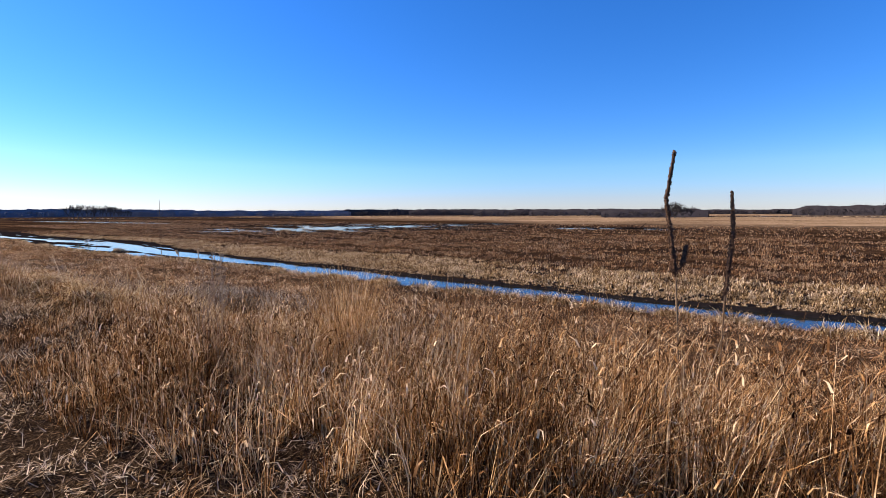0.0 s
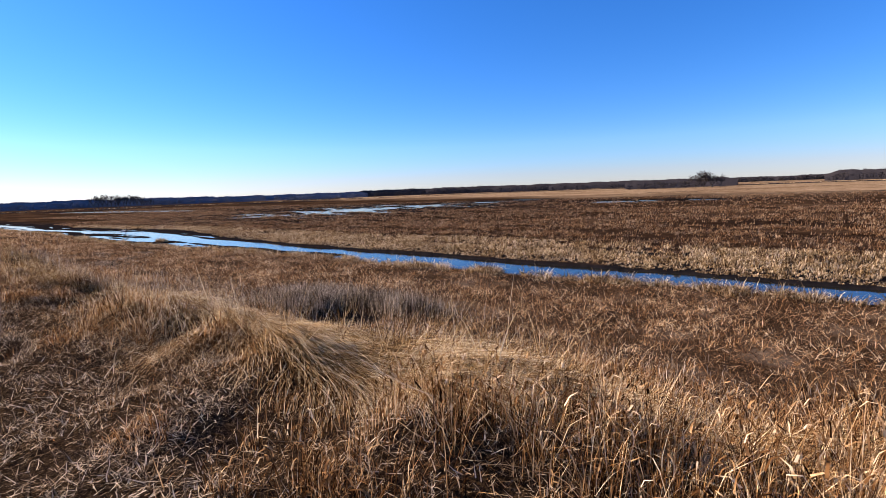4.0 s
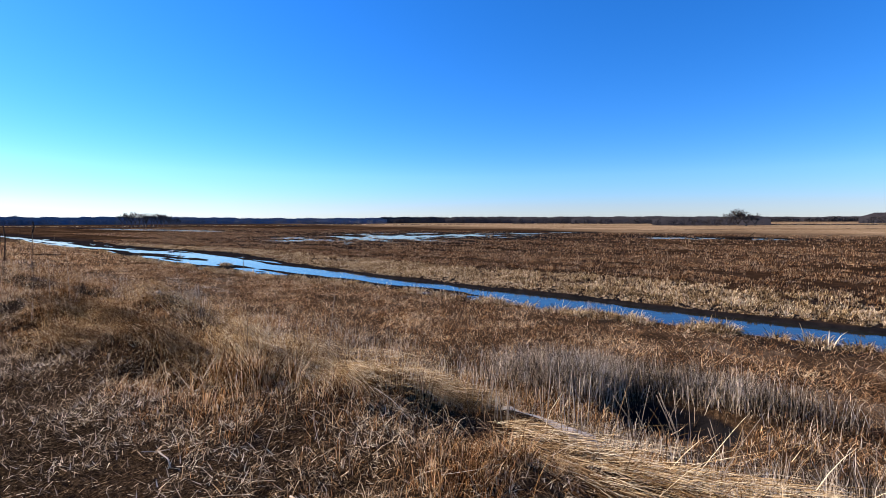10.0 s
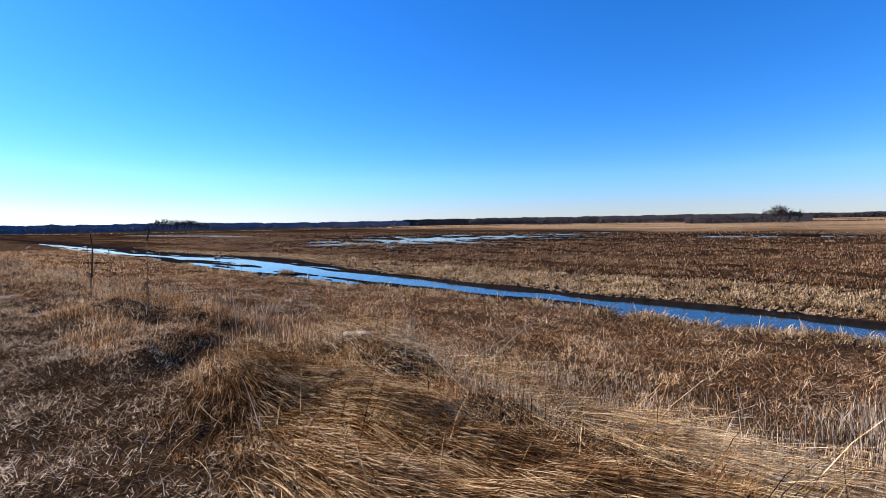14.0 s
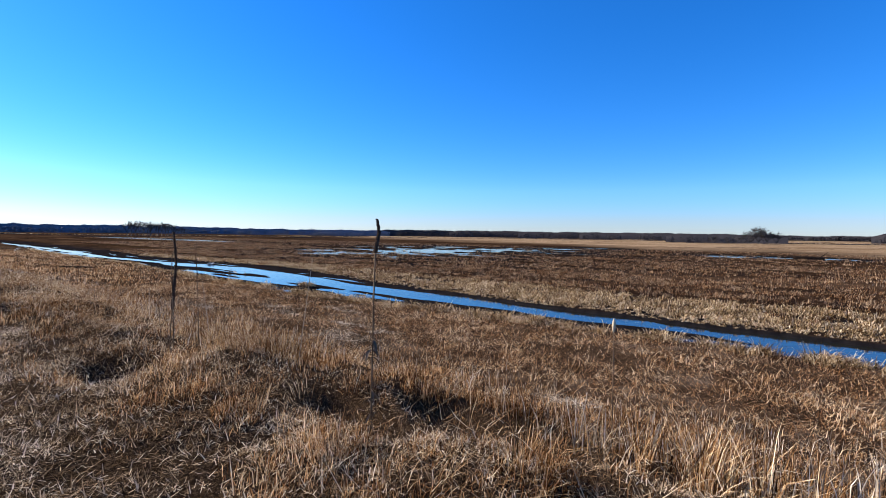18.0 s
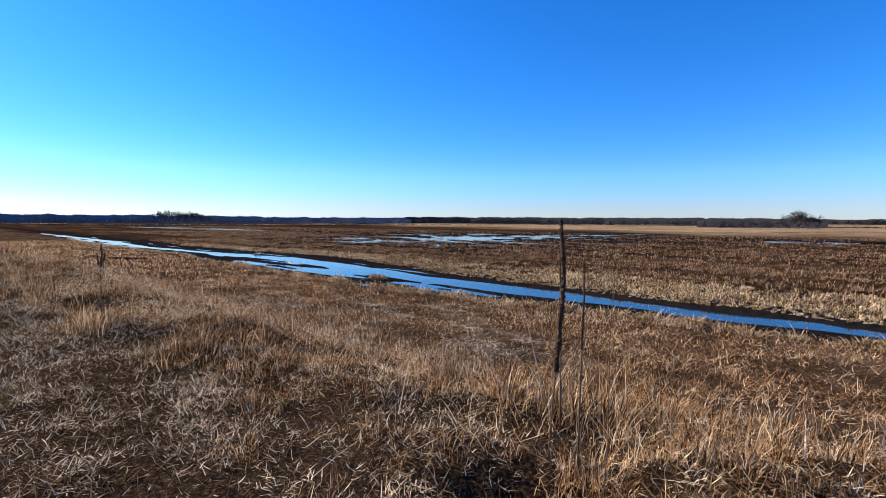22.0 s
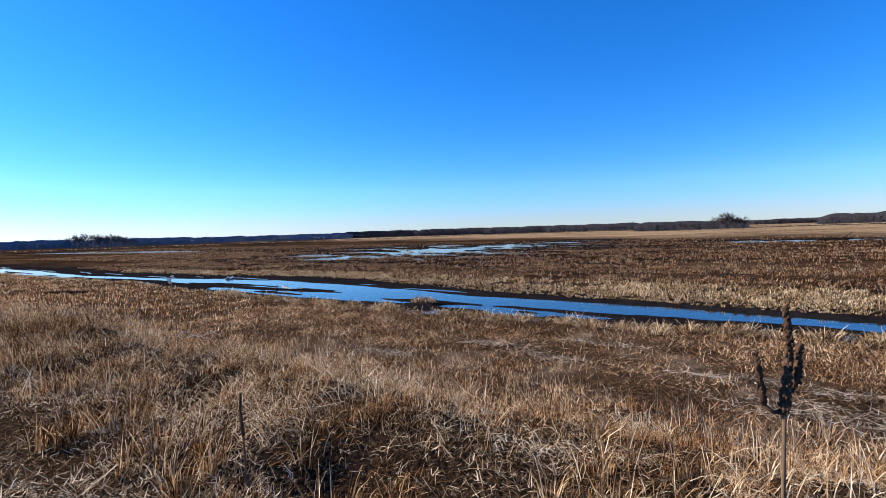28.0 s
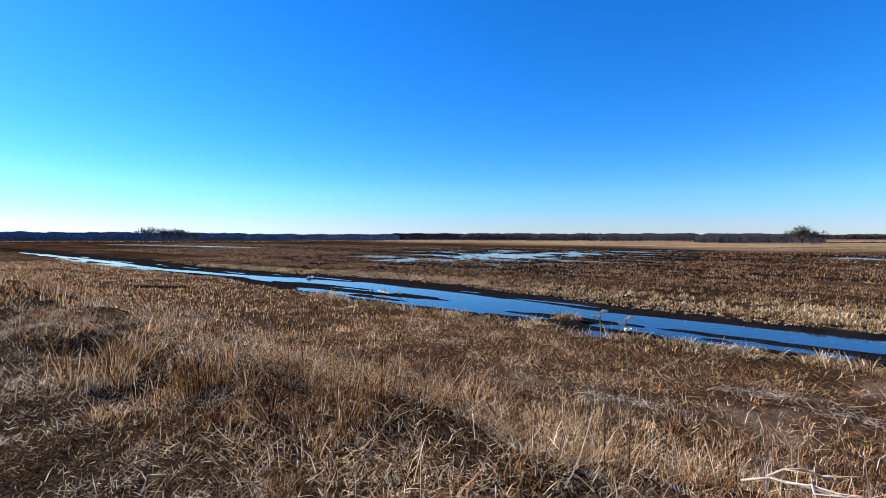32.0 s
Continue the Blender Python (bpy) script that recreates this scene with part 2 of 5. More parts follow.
def straw(name, colours, sheer=0.3, rough=0.7, patch=0.6, patch_scale=0.6, greyed=0.4, tuft=1.0):
    """Dry grass: each blade has its own colour; patches lean to the dark or the light end, and some are weathered grey."""
    m, nt, out = node_material(name)
    geo = nt.nodes.new("ShaderNodeNewGeometry")
    n = noise_tex(nt, patch_scale, 3)
    n2 = noise_tex(nt, patch_scale * 4.1, 2)
    lean = maths(nt, "ADD", maths(nt, "MULTIPLY", maths(nt, "SUBTRACT", n, 0.5), patch * 2), maths(nt, "MULTIPLY", maths(nt, "SUBTRACT", n2, 0.5), patch))
    n3 = noise_tex(nt, 11.0, 2)
    lean = maths(nt, "ADD", lean, maths(nt, "MULTIPLY", maths(nt, "SUBTRACT", n3, 0.5), tuft))
    v = maths(nt, "ADD", maths(nt, "SUBTRACT", maths(nt, "MULTIPLY", geo.outputs["Random Per Island"], 1.08), 0.04), lean, True)
    places = {5: (0.0, 0.36, 0.63, 0.84, 1.0)}.get(len(colours))
    stops = list(zip(places, colours))
    col = ramp(nt, stops, v)
    old = ramp(nt, [(p, tuple(0.36 * (c[0] + c[1] + c[2]) * k for k in (1.24, 0.95, 0.67))) for p, c in stops], v)
    age = nt.nodes.new("ShaderNodeMapRange")
    age.inputs[1].default_value, age.inputs[2].default_value, age.inputs[4].default_value = 0.47, 0.62, greyed
    nt.links.new(noise_tex(nt, patch_scale * 0.7 + 0.11, 4), age.inputs[0])
    col = mixed(nt, age.outputs[0], col, old)
    p = nt.nodes.new("ShaderNodeBsdfPrincipled")
    nt.links.new(col, p.inputs["Base Color"])
    p.inputs["Roughness"].default_value = rough
    p.inputs["Specular IOR Level"].default_value = 0.0
    t = nt.nodes.new("ShaderNodeBsdfTranslucent")
    nt.links.new(col, t.inputs["Color"])
    ms = nt.nodes.new("ShaderNodeMixShader")
    ms.inputs[0].default_value = sheer
    nt.links.new(p.outputs[0], ms.inputs[1])
    nt.links.new(t.outputs[0], ms.inputs[2])
    nt.links.new(ms.outputs[0], out.inputs["Surface"])
    return m


def solid(name, stops, scale=20.0, rough=0.8, bump=0.4, stretch=None, metal=0.0, dist=0.01, gloss=0.12):
    m, nt, out = node_material(name)
    n = noise_tex(nt, scale, 6, stretch=stretch)
    n2 = noise_tex(nt, scale * 0.17, 3)
    col = ramp(nt, stops, maths(nt, "ADD", maths(nt, "MULTIPLY", n, 0.6), maths(nt, "MULTIPLY", n2, 0.4)))
    p = nt.nodes.new("ShaderNodeBsdfPrincipled")
    nt.links.new(col, p.inputs["Base Color"])
    p.inputs["Roughness"].default_value = rough
    p.inputs["Metallic"].default_value = metal
    p.inputs["Specular IOR Level"].default_value = gloss
    b = nt.nodes.new("ShaderNodeBump")
    b.inputs["Strength"].default_value = bump
    b.inputs["Distance"].default_value = dist
    nt.links.new(n, b.inputs["Height"])
    nt.links.new(b.outputs[0], p.inputs["Normal"])
    nt.links.new(p.outputs[0], out.inputs["Surface"])
    return m


def ground_material():
    m, nt, out = node_material("marsh_ground")
    tc = nt.nodes.new("ShaderNodeTexCoord")
    sep = nt.nodes.new("ShaderNodeSeparateXYZ")
    nt.links.new(tc.outputs["Object"], sep.inputs[0])
    def band(a, b, x):
        r = nt.nodes.new("ShaderNodeMapRange")
        r.inputs[1].default_value, r.inputs[2].default_value = a, b
        nt.links.new(x, r.inputs[0])
        return r.outputs[0]

    fine = noise_tex(nt, 9.0, 8)
    wide = noise_tex(nt, 0.35, 4)
    streak = noise_tex(nt, 0.05, 5, stretch=(0.5, 2.2, 1))
    fleck = noise_tex(nt, 48.0, 5, stretch=(1.0, 0.7, 1), rough=0.8)
    litter = ramp(nt, [(0.42, (0.008, 0.005, 0.003)), (0.51, (0.035, 0.022, 0.012)), (0.6, (0.14, 0.092, 0.052)), (0.7, (0.4, 0.29, 0.175))], fleck)
    brown = ramp(nt, [(0.3, (0.01, 0.007, 0.005)), (0.55, (0.026, 0.016, 0.01)), (0.8, (0.06, 0.038, 0.022))], wide)
    mat = mixed(nt, 0.5, ramp(nt, [(0.4, (0.008, 0.005, 0.003)), (0.52, (0.05, 0.03, 0.016)), (0.66, (0.24, 0.16, 0.095))], noise_tex(nt, 14.0, 5, stretch=(1.0, 0.5, 1), rough=0.8)),
                ramp(nt, [(0.35, (0.018, 0.011, 0.007)), (0.55, (0.06, 0.035, 0.02)), (0.72, (0.24, 0.18, 0.125))], noise_tex(nt, 0.6, 5)))
    near = mixed(nt, band(5.0, 8.5, sep.outputs[1]), mixed(nt, 0.36, litter, brown), mat)
    clump = noise_tex(nt, 1.5, 6, stretch=(0.7, 1.0, 1), rough=0.75)
    far_brown = mixed(nt, 0.5, ramp(nt, [(0.42, (0.006, 0.004, 0.003)), (0.53, (0.03, 0.016, 0.009)), (0.65, (0.1, 0.06, 0.032))], clump),
                      ramp(nt, [(0.35, (0.012, 0.007, 0.005)), (0.5, (0.04, 0.022, 0.012)), (0.66, (0.12, 0.07, 0.038))], streak))
    pale_a = ramp(nt, [(0.32, (0.12, 0.078, 0.046)), (0.45, (0.3, 0.21, 0.127)), (0.62, (0.47, 0.35, 0.22))], noise_tex(nt, 0.04, 6, stretch=(0.3, 3.0, 1), rough=0.65))
    pale_b = ramp(nt, [(0.4, (0.16, 0.105, 0.055)), (0.5, (0.62, 0.55, 0.45)), (0.6, (1.0, 1.0, 1.0))], noise_tex(nt, 0.12, 6, stretch=(0.12, 2.4, 1), rough=0.7))
    pale = mixed(nt, 0.75, pale_a, pale_b, "MULTIPLY")
    v = maths(nt, "ADD", sep.outputs[1], maths(nt, "MULTIPLY", maths(nt, "SUBTRACT", noise_tex(nt, 0.02, 4), 0.5), 130.0))

    col = mixed(nt, band(20.5, 23, sep.outputs[1]), near, far_brown)
    # the straw-coloured meadow begins nearer on the upstream side
    lean = maths(nt, "SUBTRACT", v, maths(nt, "MULTIPLY", sep.outputs[0], 0.42))
    col = mixed(nt, band(118, 190, lean), col, pale)
    # mud at the waterline; the same height mask paints the hole's shade at the dike's foot
    mud = ramp(nt, [(0.3, (0.005, 0.005, 0.006)), (0.7, (0.016, 0.014, 0.014))], noise_tex(nt, 2.5, 6))
    low = nt.nodes.new("ShaderNodeMapRange")
    low.inputs[1].default_value, low.inputs[2].default_value = WATER + 0.2, WATER + 0.12
    nt.links.new(sep.outputs[2], low.inputs[0])
    col = mixed(nt, low.outputs[0], col, mud)
    p = nt.nodes.new("ShaderNodeBsdfPrincipled")
    nt.links.new(col, p.inputs["Base Color"])
    p.inputs["Specular IOR Level"].default_value = 0.0
    rr = nt.nodes.new("ShaderNodeMapRange")
    rr.inputs[3].default_value, rr.inputs[4].default_value = 0.95, 0.5
    nt.links.new(low.outputs[0], rr.inputs[0])
    nt.links.new(rr.outputs[0], p.inputs["Roughness"])
    b = nt.nodes.new("ShaderNodeBump")
    b.inputs["Strength"].default_value, b.inputs["Distance"].default_value = 0.8, 0.04
    nt.links.new(maths(nt, "ADD", fine, maths(nt, "MULTIPLY", fleck, 0.6)), b.inputs["Height"])
    nt.links.new(b.outputs[0], p.inputs["Normal"])
    nt.links.new(p.outputs[0], out.inputs["Surface"])
    return m


def water_material():
    m, nt, out = node_material("still_water")
    p = nt.nodes.new("ShaderNodeBsdfPrincipled")
    p.inputs["Base Color"].default_value = (0.012, 0.014, 0.013, 1)
    p.inputs["Roughness"].default_value = 0.04
    p.inputs["IOR"].default_value = 1.33
    b = nt.nodes.new("ShaderNodeBump")
    b.inputs["Strength"].default_value, b.inputs["Distance"].default_value = 0.25, 0.025
    nt.links.new(noise_tex(nt, 3.0, 3, stretch=(0.6, 1.6, 1)), b.inputs["Height"])
    nt.links.new(b.outputs[0], p.inputs["Normal"])
    nt.links.new(p.outputs[0], out.inputs["Surface"])
    return m


M_GROUND = ground_material()
M_WATER = water_material()
M_TALL = straw("tall_grass_straw", [(0.016, 0.007, 0.003), (0.12, 0.055, 0.02), (0.31, 0.16, 0.065), (0.56, 0.35, 0.165), (0.9, 0.7, 0.44)], sheer=0.2, greyed=0.08, tuft=1.3)
M_RED = straw("reddish_grass_straw", [(0.02, 0.009, 0.003), (0.14, 0.06, 0.022), (0.37, 0.184, 0.073), (0.57, 0.335, 0.15), (0.8, 0.6, 0.37)], patch=0.75, greyed=0.1)
M_GOLD = straw("golden_lodged_straw", [(0.03, 0.014, 0.005), (0.21, 0.115, 0.045), (0.49, 0.315, 0.14), (0.78, 0.585, 0.32), (0.95, 0.82, 0.56)], sheer=0.16, patch=0.6, greyed=0.1)
# darker copy of the golden straw: shade on the ridges' near sides put into colour
M_SHADED_SKIRT = straw("shaded_lodged_straw", [(0.014, 0.006, 0.002), (0.085, 0.038, 0.013), (0.22, 0.115, 0.045), (0.42, 0.26, 0.115), (0.8, 0.62, 0.37)], sheer=0.16, greyed=0.1, tuft=1.4)
M_GREY = straw("grey_reed_straw", [(0.012, 0.009, 0.006), (0.085, 0.064, 0.045), (0.25, 0.2, 0.15), (0.5, 0.42, 0.33), (0.8, 0.71, 0.58)], greyed=0.5)
M_LITTER = straw("trodden_litter_straw", [(0.014, 0.008, 0.004), (0.115, 0.071, 0.036), (0.32, 0.216, 0.122), (0.59, 0.44, 0.275), (0.9, 0.76, 0.55)], sheer=0.22, patch_scale=1.1, greyed=0.32, tuft=1.3)
M_FLAT = straw("brown_marsh_straw", [(0.03, 0.014, 0.006), (0.17, 0.084, 0.036), (0.38, 0.205, 0.095), (0.62, 0.39, 0.2), (0.9, 0.7, 0.45)], patch=0.7, patch_scale=0.8, greyed=0.2)
M_BANK = straw("blond_tussock_straw", [(0.04, 0.022, 0.01), (0.21, 0.13, 0.06), (0.42, 0.285, 0.145), (0.64, 0.475, 0.275), (0.85, 0.7, 0.48)], greyed=0.25)
M_FIELD = straw("brown_stubble_straw", [(0.03, 0.015, 0.008), (0.12, 0.058, 0.027), (0.22, 0.115, 0.054), (0.34, 0.2, 0.105), (0.5, 0.35, 0.21)], patch=0.8, patch_scale=0.7, greyed=0.5)
M_MAT = straw("tangled_tan_straw", [(0.04, 0.018, 0.007), (0.21, 0.115, 0.05), (0.43, 0.27, 0.135), (0.66, 0.475, 0.275), (0.92, 0.77, 0.54)], patch=0.75, greyed=0.1)
M_PLUME = straw("feathery_orange_straw", [(0.06, 0.026, 0.008), (0.25, 0.125, 0.045), (0.48, 0.275, 0.115), (0.7, 0.46, 0.22), (0.9, 0.7, 0.42)], patch=0.3, greyed=0.05)
M_WEATHERED = straw("bleached_loose_straw", [(0.08, 0.055, 0.032), (0.24, 0.175, 0.11), (0.42, 0.32, 0.21), (0.6, 0.48, 0.34), (0.8, 0.69, 0.53)], greyed=0.15)
M_BARK = solid("grey_bark", [(0.3, (0.06, 0.05, 0.04)), (0.7, (0.17, 0.145, 0.12))], 6, 0.9, 0.6)
M_TWIG = solid("bare_twig", [(0.3, (0.034, 0.03, 0.029)), (0.7, (0.08, 0.07, 0.066))], 3, 0.9, 0.2)
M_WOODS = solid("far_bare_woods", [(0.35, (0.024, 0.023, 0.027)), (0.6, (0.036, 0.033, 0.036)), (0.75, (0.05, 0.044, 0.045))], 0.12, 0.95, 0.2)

# distance haze is put into this base colour, bluer and lighter than M_WOODS
M_HAZED_RIDGE = solid("hazed_ridge_woods", [(0.35, (0.12, 0.13, 0.165)), (0.6, (0.15, 0.16, 0.19)), (0.75, (0.17, 0.18, 0.21))], 0.12, 0.95, 0.2, gloss=0.0)


# ---- mesh helpers ----
def mesh_from(name, verts, quads=None, tris=None, material=None, shade=False):
    me = bpy.data.meshes.new(name)
    verts = np.asarray(verts, np.float32).reshape(-1, 3)
    loops, starts, count = [], [], 0
    if quads is not None and len(quads):
        q = np.asarray(quads, np.int32)
        loops.append(q.ravel())
        starts.append(np.arange(len(q), dtype=np.int32) * 4)
        count = q.size
    if tris is not None and len(tris):
        t = np.asarray(tris, np.int32)
        loops.append(t.ravel())
        starts.append(np.arange(len(t), dtype=np.int32) * 3 + count)
    loops, starts = np.concatenate(loops), np.concatenate(starts)
    me.vertices.add(len(verts))
    me.vertices.foreach_set("co", verts.ravel())
    me.loops.add(len(loops))
    me.loops.foreach_set("vertex_index", loops)
    me.polygons.add(len(starts))
    me.polygons.foreach_set("loop_start", starts)
    if shade:
        me.polygons.foreach_set("use_smooth", np.ones(len(starts), bool))
    me.update(calc_edges=True)
    if material:
        me.materials.append(material)
    return me


def blade_arrays(base, length, width, turn, lean, bend, rows=3):
    """Curved tapering blades: base (n,3), compass turn, lean from upright at the foot, and how much more it leans at the tip."""
    n = len(base)
    k = rows
    pts = np.zeros((n, k + 1, 3))
    pts[:, 0] = base
    step = length / k
    for j in range(k):
        a = lean + bend * (j / max(k - 1, 1)) ** 1.2
        d = np.stack([np.sin(a) * np.cos(turn), np.sin(a) * np.sin(turn), np.cos(a)], 1)
        pts[:, j + 1] = pts[:, j] + d * step[:, None]
    side_turn = turn + np.pi / 2 + rng.normal(0, 0.6, n)
    side = np.stack([np.cos(side_turn), np.sin(side_turn), np.zeros(n)], 1)
    verts = np.zeros((n, 2 * k + 1, 3))
    for j in range(k):
        w = (width * (1 - 0.75 * (j / k) ** 1.5) / 2)[:, None]
        verts[:, 2 * j] = pts[:, j] - side * w
        verts[:, 2 * j + 1] = pts[:, j] + side * w
    verts[:, 2 * k] = pts[:, k]
    first = (np.arange(n) * (2 * k + 1))[:, None]
    quads = np.concatenate([first + np.array([[2 * j, 2 * j + 1, 2 * j + 3, 2 * j + 2]]) for j in range(k - 1)]) if k > 1 else np.zeros((0, 4), int)
    tris = first + np.array([[2 * k - 2, 2 * k - 1, 2 * k]])
    return verts.reshape(-1, 3), quads, tris


def stuff(name, parts, material, label, category):
    vs, qs, ts, off = [], [], [], 0
    for v, q, t in parts:
        vs.append(v)
        qs.append(q + off)
        ts.append(t + off)
        off += len(v)
    ob = new(name, mesh_from(name, np.concatenate(vs), np.concatenate(qs), np.concatenate(ts), material))
    return tagged(ob, label, category, kind="stuff")


def rooted(u, v, sink=0.02):
    x, y = xy(u, v)
    return np.stack([x, y, height(u, v) - sink], 1)


def scatter(n, u0, u1, v0, v1, density=None):
    """n random places in a stretch of the plan, thinned by a density from 0 to 1."""
    u, v = rng.uniform(u0, u1, n), rng.uniform(v0, v1, n)
    if density is not None:
        keep = rng.random(n) < density(u, v)
        u, v = u[keep], v[keep]
    return u, v


# ---- ground and water ----
def spread(a, b, fine, mid, far, out_a, out_b, grow=1.1):
    """Grid lines: fine from a to b, then no wider than mid up to far, then ever wider."""
    core = list(np.arange(a, b, fine))
    step, x, right = fine, b, []
    while x < out_b:
        right.append(x)
        step *= grow
        if x < far:
            step = min(step, mid)
        x += step
    step, x, left = fine, a, []
    while x > out_a:
        step *= grow
        x -= step
        left.append(x)
    return np.array(left[::-1] + core + right + [out_b])


def build_ground():
    us = spread(-10, 64, 0.32, 1.3, 150, -3600, 4200)
    vs = spread(-2, 29, 0.22, 1.1, 165, -3600, 4200)
    uu, vv = np.meshgrid(us, vs, indexing="ij")
    zz = height(uu, vv)
    verts = np.stack([uu.ravel(), vv.ravel(), zz.ravel()], 1)
    nu, nv = len(us), len(vs)
    i = (np.arange(nu - 1)[:, None] * nv + np.arange(nv - 1)[None]).ravel()
    quads = np.stack([i, i + 1, i + nv + 1, i + nv], 1)
    me = mesh_from("ground", verts, quads, None, M_GROUND, True)
    ob = new("ground", me)
    # local x is u and local y is v; u turns clockwise into v, so the local axes are mirrored
    m = Matrix(((DX, NX, 0, OX), (DY, NY, 0, OY), (0, 0, 1, 0), (0, 0, 0, 1)))
    ob.matrix_world = m
    return tagged(ob, "brown marsh ground with a low grassy dike", "ground", kind="structure")


ground = build_ground()


def build_water():
    us = np.linspace(-160, 620, 40)
    vs = np.linspace(12, 210, 20)
    uu, vv = np.meshgrid(us, vs, indexing="ij")
    x, y = xy(uu, vv)
    verts = np.stack([x.ravel(), y.ravel(), np.full(x.size, WATER)], 1)
    i = (np.arange(39)[:, None] * 20 + np.arange(19)[None]).ravel()
    quads = np.stack([i, i + 20, i + 21, i + 1], 1)[:, ::-1]
    ob = new("water", mesh_from("water", verts, quads, None, M_WATER, True))
    return tagged(ob, "still blue marsh water reflecting the clear sky", "water", kind="structure")


water = build_water()

# ---- grass ----
WIND = math.radians(-25)


def clumps(cu, cv, radius, tall, per, wide, splay=0.35, droop=0.7, wind=0.25, rows=3, sink=0.02, curl=0.12):
    """Bunches of blades that share a foot: splay opens the bunch, droop bends the tips, wind turns it one way."""
    k = len(cu)
    one = np.repeat(np.arange(k), per)
    n = len(one)
    r = np.asarray(radius)[one] * np.sqrt(rng.random(n))
    a = rng.uniform(0, 2 * np.pi, n)
    u, v = cu[one] + r * np.cos(a), cv[one] + r * np.sin(a)
    x, y = xy(u, v)
    cx, cy = xy(cu[one], cv[one])
    own = WIND + rng.normal(0, 0.9, k)
    tx = (x - cx) / np.asarray(radius)[one] + wind * 2 * np.cos(own[one]) + rng.normal(0, 0.35, n)
    ty = (y - cy) / np.asarray(radius)[one] + wind * 2 * np.sin(own[one]) + rng.normal(0, 0.35, n)
    turn = np.arctan2(ty, tx)
    lean = np.abs(rng.normal(0, splay, n)) * (0.35 + 0.65 * np.minimum(np.hypot(tx, ty), 1.5)) + rng.random(k)[one] * 0.12
    bend = np.abs(rng.normal(droop, 0.45, n))
    curly = rng.random(n) < curl
    bend = np.where(curly, rng.uniform(1.6, 2.6, n), bend)
    length = np.asarray(tall)[one] * rng.uniform(0.45, 1.15, n) * np.where(curly, 0.8, 1.0)
    width = rng.uniform(*wide, n) * np.where(curly, 1.6, 1.0)
    return blade_arrays(rooted(u, v, sink), length, width, turn, np.clip(lean, 0, 1.5), bend, rows)


def tall_grass():
    """Upright bunch grass on the edge of the dike."""
    def dens(u, v):
        d = np.interp(u, [-9, 4.5, 7.5, 9.5, 20], [1, 1, 0.6, 0.15, 0.1])
        return d * (0.3 + 0.7 * grassed(u, v)) * smooth(0.8, 1.9, v + 0.9 * (vnoise(u * 0.9, v * 0.9, 41) - 0.5)) * (1 - 0.75 * smooth(4.2, 6.5, v))
    u, v = scatter(3900, -7, 9, 1.1, 6.8, dens)
    size = np.interp(u, [-8, 2, 5, 8, 14], [1.15, 1.12, 0.85, 0.5, 0.4]) * smooth(0.2, 2.5, v) * (0.6 + 0.65 * fbm(u * 0.8, v * 0.8, 43))
    parts = [clumps(u, v, rng.uniform(0.05, 0.14, len(u)), size, 30, (0.003, 0.0065), 0.3, 0.5, 0.3, 2, curl=0.12)]
    # withered leaves that hang curled from the stems
    pick = np.repeat(np.arange(len(u)), 5)
    n = len(pick)
    base = rooted(u[pick] + rng.normal(0, 0.1, n), v[pick] + rng.normal(0, 0.1, n), 0.0)
    base[:, 2] += size[pick] * rng.uniform(0.3, 0.85, n)
    parts.append(blade_arrays(base, rng.uniform(0.07, 0.17, n), rng.uniform(0.007, 0.014, n), rng.uniform(-math.pi, math.pi, n), rng.uniform(0.3, 1.1, n), rng.uniform(1.4, 2.6, n), 3))
    # single tufts further on
    spots = [(18.7, 2.3, 0.62), (18.3, 2.5, 0.55), (19.1, 2.2, 0.5), (33.8, 3.5, 0.7), (33.4, 3.7, 0.66), (34.4, 3.7, 0.6), (33.0, 3.3, 0.5), (33.2, 4.2, 0.6), (32.6, 4.0, 0.55), (19.4, 3.3, 0.6), (18.9, 3.8, 0.55),
             (17.9, 3.7, 0.5), (27.3, 3.9, 0.62), (26.9, 4.2, 0.5), (37.8, 2.0, 0.5), (38.2, 2.4, 0.55), (52.5, 1.6, 0.5), (53.4, 1.9, 0.55), (51.4, 1.9, 0.5), (12.9, 2.7, 0.55), (13.4, 2.9, 0.5), (12.4, 2.4, 0.5), (12.0, 2.85, 0.5), (14.3, 2.8, 0.4), (40.5, 1.42, 0.5), (40.2, 1.25, 0.42), (41.2, 1.6, 0.45), (42.3, 1.5, 0.36), (43.8, 1.3, 0.36), (45.2, 1.2, 0.36), (46.6, 1.6, 0.45), (48.2, 1.5, 0.45), (49.6, 2.2, 0.5), (61.0, 1.5, 0.6), (62.5, 1.9, 0.6)]
    for cu, cv, tall in spots:
        k = 16
        parts.append(clumps(cu + rng.normal(0, 0.22, k), cv + rng.normal(0, 0.2, k), rng.uniform(0.05, 0.12, k), tall * rng.uniform(0.6, 1.1, k), 22, (0.005, 0.01), 0.25, 0.5, 0.3, 3))
    return parts


